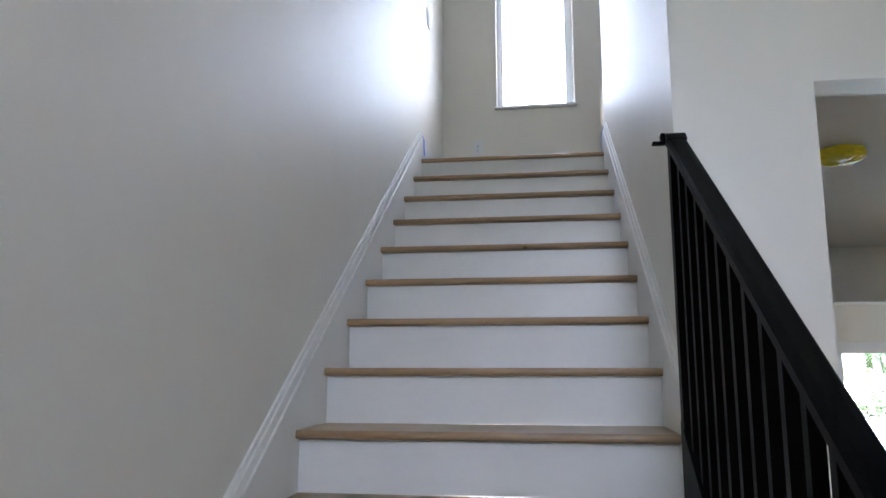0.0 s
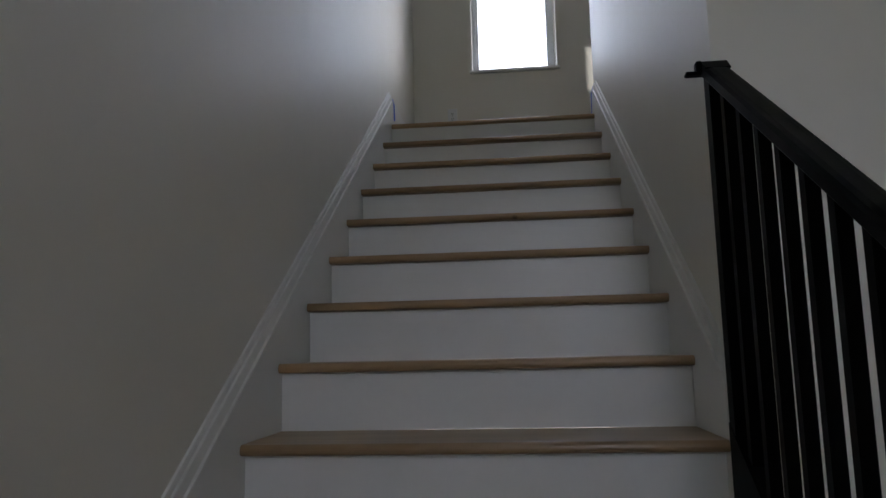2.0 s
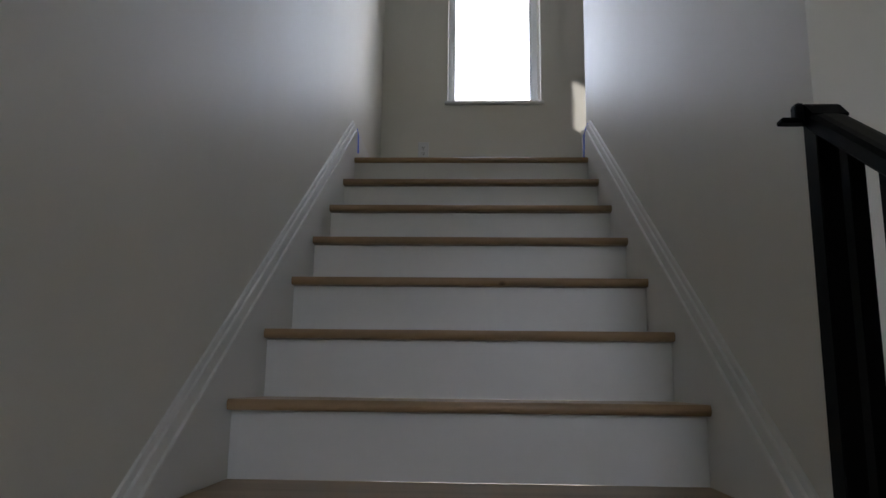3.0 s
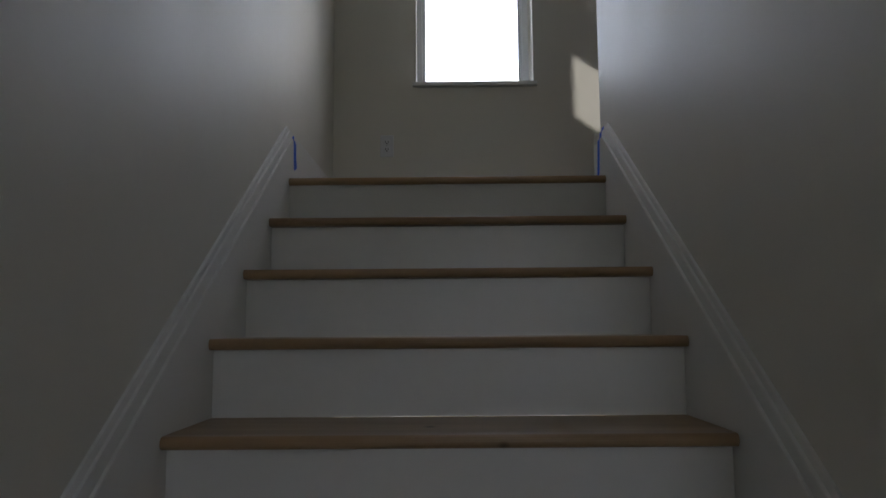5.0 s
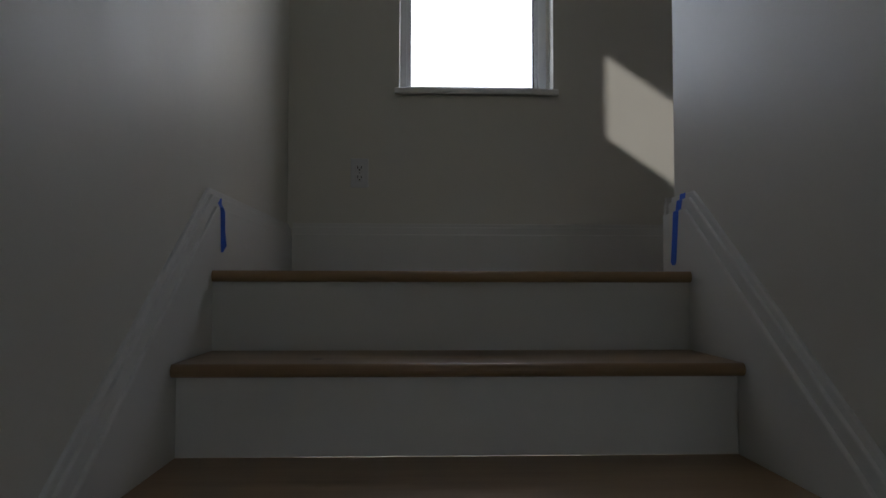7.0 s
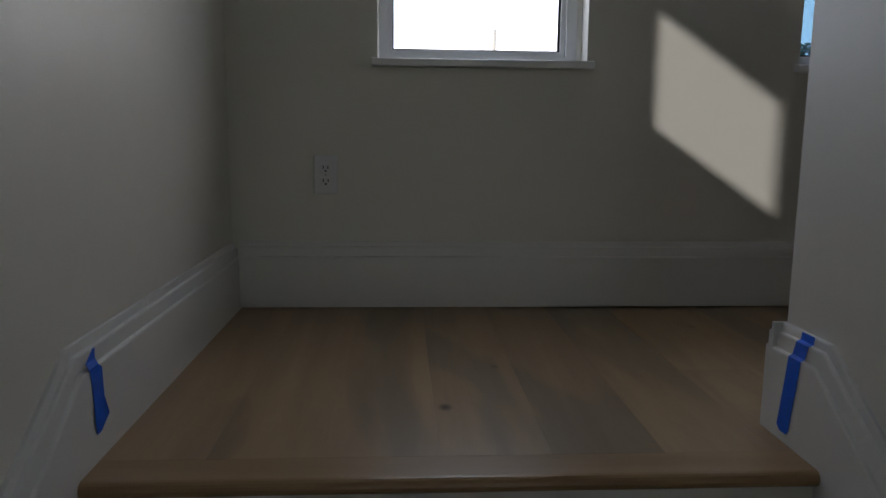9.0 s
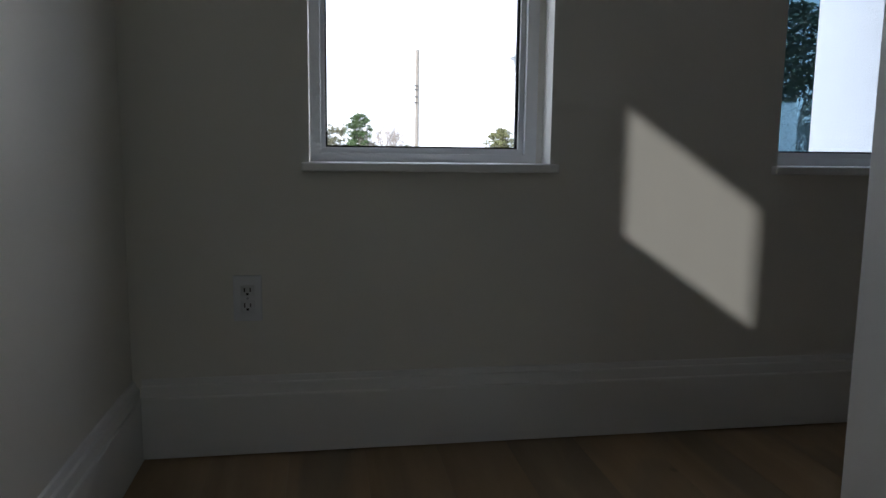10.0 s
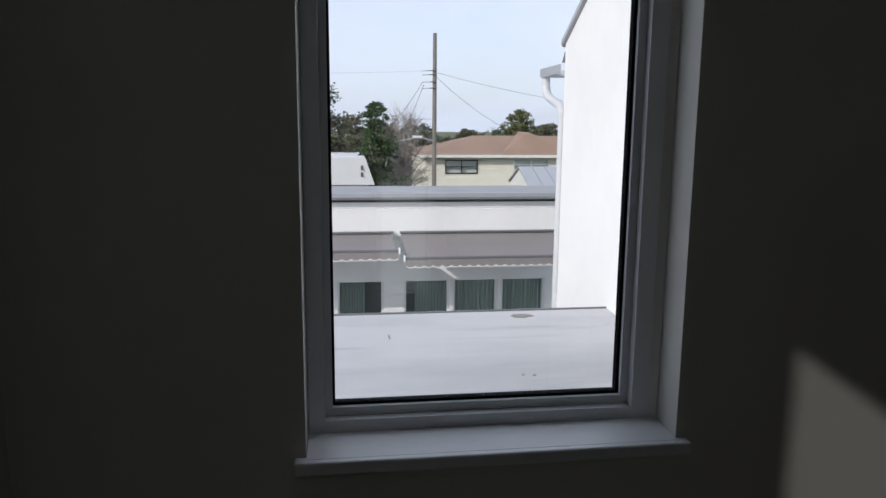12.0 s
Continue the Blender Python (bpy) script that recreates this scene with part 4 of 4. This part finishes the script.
for k in range(60):
    leaves(hedge, (3.6 + k * 0.17, 14.6 + hr.uniform(-0.2, 0.2), 0.5 + hr.uniform(-0.15, 0.35)), 0.4, 60, 0.06, hr)
tagged(finish("hedge", hedge, LEAF), "clipped green hedge behind the pool", "hedge")

# ---- far things beyond the courtyard ----
house = base("neighbour_house", 0, 0, 0, "cream sided house with a tan shingle hip roof", "house")
HY = 34.0
hw = ((4.81, 6.35, 1.82, 2.47), (8.08, 9.8, 2.0, 2.5))
part("wall", pierced("y", HY, HY + 0.3, 3.84, 15.5, -0.12, 2.6, hw), SIDING, house)
part("side_wall", boxes((3.84, 4.06, HY + 0.3, HY + 6, -0.12, 2.6)), SIDING, house)
for k in range(17):
    z = 0.1 + k * 0.145
    for a, b in (((3.82, 4.77), (6.39, 8.04), (9.84, 15.5)) if 1.65 < z < 2.5 else ((3.82, 15.5),)):
        part("siding_board", prism([(HY - 0.001, z), (HY - 0.026, z), (HY - 0.006, z + 0.141), (HY - 0.001, z + 0.141)], "x", a, b), SIDING, house)
for a, b, c, d in hw:
    w = part("window", pierced("y", HY - 0.04, HY + 0.06, a, b, c, d, [(a + 0.04, (a + b) / 2 - 0.02, c + 0.04, (c + d) / 2 - 0.015), ((a + b) / 2 + 0.02, b - 0.04, c + 0.04, (c + d) / 2 - 0.015),
                                                                 (a + 0.04, (a + b) / 2 - 0.02, (c + d) / 2 + 0.015, d - 0.04), ((a + b) / 2 + 0.02, b - 0.04, (c + d) / 2 + 0.015, d - 0.04)]), GASKET if a < 7 else VINYL, house)
    part("pane", boxes((a + 0.03, b - 0.03, HY + 0.02, HY + 0.03, c + 0.03, d - 0.03)), GLASS, w)
    part("blind", boxes((a, b, HY + 0.12, HY + 0.14, c, d)), CURTAIN, w)
bm = bmesh.new()
ex0, ex1, ey0, ey1, ez = 3.45, 16.0, HY - 0.4, HY + 6.4, 2.69
c0 = [bm.verts.new(p) for p in ((ex0, ey0, ez), (ex1, ey0, ez), (ex1, ey1, ez), (ex0, ey1, ez))]
rg = [bm.verts.new(p) for p in ((6.7, HY + 3, 3.56), (12.5, HY + 3, 3.56))]
for f in ((c0[0], c0[1], rg[1], rg[0]), (c0[1], c0[2], rg[1]), (c0[2], c0[3], rg[0], rg[1]), (c0[3], c0[0], rg[0]), (c0[3], c0[2], c0[1], c0[0])):
    bm.faces.new(f)
part("roof", bm, SHINGLE_TAN, house)
bm = bmesh.new()
g = [bm.verts.new(p) for p in ((7.3, HY - 0.42, 2.70), (11.4, HY - 0.42, 2.70), (9.1, HY + 1.3, 3.76), (9.1, HY + 3.4, 3.76))]
for f in ((g[0], g[1], g[2]), (g[0], g[2], g[3]), (g[1], g[3], g[2]), (g[0], g[3], g[1])):
    bm.faces.new(f)
part("front_hip", bm, SHINGLE_TAN, house)
part("eave_board", boxes((ex0 - 0.02, ex1 + 0.02, ey0 - 0.03, ey0 - 0.001, ez - 0.10, ez + 0.03)), FABRIC_EDGE, house)

shed = base("metal_shed", 0, 0, 0, "small building with a pale metal gable roof", "shed")
part("gable_wall", prism([(20.7, -0.12), (23.2, -0.12), (23.2, 2.29), (22.0, 2.77), (20.7, 2.29)], "x", 5.38, 9.4), FABRIC_EDGE, shed)
part("roof_slope", prism([(20.6, 2.29), (22.0, 2.81), (22.0, 2.85), (20.6, 2.33)], "x", 5.33, 9.5), METAL, shed)
part("roof_slope", prism([(23.3, 2.29), (22.001, 2.81), (22.001, 2.85), (23.3, 2.33)], "x", 5.33, 9.5), METAL, shed)
for k in range(9):
    x = 5.75 + 0.4 * k
    part("roof_seam", prism([(20.61, 2.334), (22.0, 2.848), (22.0, 2.875), (20.61, 2.36)], "x", x, x + 0.02), METAL, shed)

wb = base("white_outbuilding", 0, 0, 0, "white neighbouring building with a pale roof", "building")
part("wall", boxes((-4.5, 0.75, 22.2, 26, -0.12, 2.28)), STUCCO, wb)
part("roof", prism([(-4.6, 2.30), (0.93, 2.30), (0.65, 3.12), (-4.6, 3.14)], "y", 22.0, 26.1), PALE_ROOF, wb)
for z in (2.55, 2.75):
    part("vent_pipe", tube([(0.55, 21.95, z), (0.55, 21.995, z + 0.12)], 0.03, 8), WIRE, wb)

pole = base("utility_pole", 3.37, 27, -0.12, "weathered wooden utility pole with a street lamp", "utility pole")
part("shaft", tube([(0, 0, 0), (0, 0, 3.5), (0, 0, 7.46)], [0.09, 0.082, 0.07], 12), WOODPOLE, pole)
for z in (6.12, 5.98, 5.72, 5.5):
    part("insulator", tube([(-0.46, -0.1, z), (-0.1, -0.1, z + 0.02), (0.06, -0.1, z)], [0.012, 0.02, 0.016], 6), WIRE, pole)
part("lamp_arm", tube([(-0.05, -0.1, 3.62), (-0.5, -0.12, 3.74), (-1.35, -0.12, 3.62)], 0.024, 6), METAL, pole)
part("lamp_head", boxes((-0.82, -0.46, -0.18, -0.06, 3.72, 3.81), bevel=0.02, segments=2), PLASTIC, pole)


def cable(a, b, sag, r=0.012, n=14):
    a, b = Vector(a), Vector(b)
    pts = [a.lerp(b, k / n) - Vector((0, 0, sag * 4 * (k / n) * (1 - k / n))) for k in range(n + 1)]
    return tagged(finish("overhead_cable", tube(pts, r, 5), WIRE), "thin sagging overhead cable from the utility pole", "cable", group="overhead cables")


for a, b, sag, r in (((3.42, 26.9, 5.95), (15, 31, 4.7), 0.3, 0.006), ((3.42, 26.9, 5.8), (8.7, 34, 3.55), 0.3, 0.007), ((2.92, 26.9, 5.6), (0.3, 22.5, 2.9), 0.25, 0.008),
                     ((2.95, 26.9, 5.5), (1.7, 26, 3.0), 0.15, 0.008), ((3.3, 26.9, 4.3), (-14, 26, 4.15), 0.15, 0.006), ((2.92, 26.9, 6.0), (-14, 25, 6.5), 0.4, 0.003)):
    cable(a, b, sag, r)

# ---- landing floorboards ----
landing = base("floor_landing", 0, 0, TOP, "wide oak plank landing floor with knots", "floor", "structure")
landing.location = (0, 0, 0)
pr = random.Random(4)
PW = 0.19
k = 0
x = XL + 0.001
while x < 3.39:
    x1 = min(x + PW, 3.399)
    y0 = 0.0705 if x1 <= XR else 0.167 if x < XR else YC + 0.145
    cuts = [y0] + ([pr.uniform(0.4, 0.85)] if k % 7 == 6 else []) + [YF - 0.001]
    spans = [(x, x1, a, b) for a, b in zip(cuts, cuts[1:])]
    if x < XR < x1:
        spans.append((x, XR - 0.001, 0.0705, 0.167))
    for xa, xb, a, b in spans:
        part("plank", boxes((xa + 0.0001, xb - 0.0001, a + 0.0001, b - 0.0001, TOP - 0.0155, TOP), bevel=0.0002), OAK, landing)
    x = x1
    k += 1
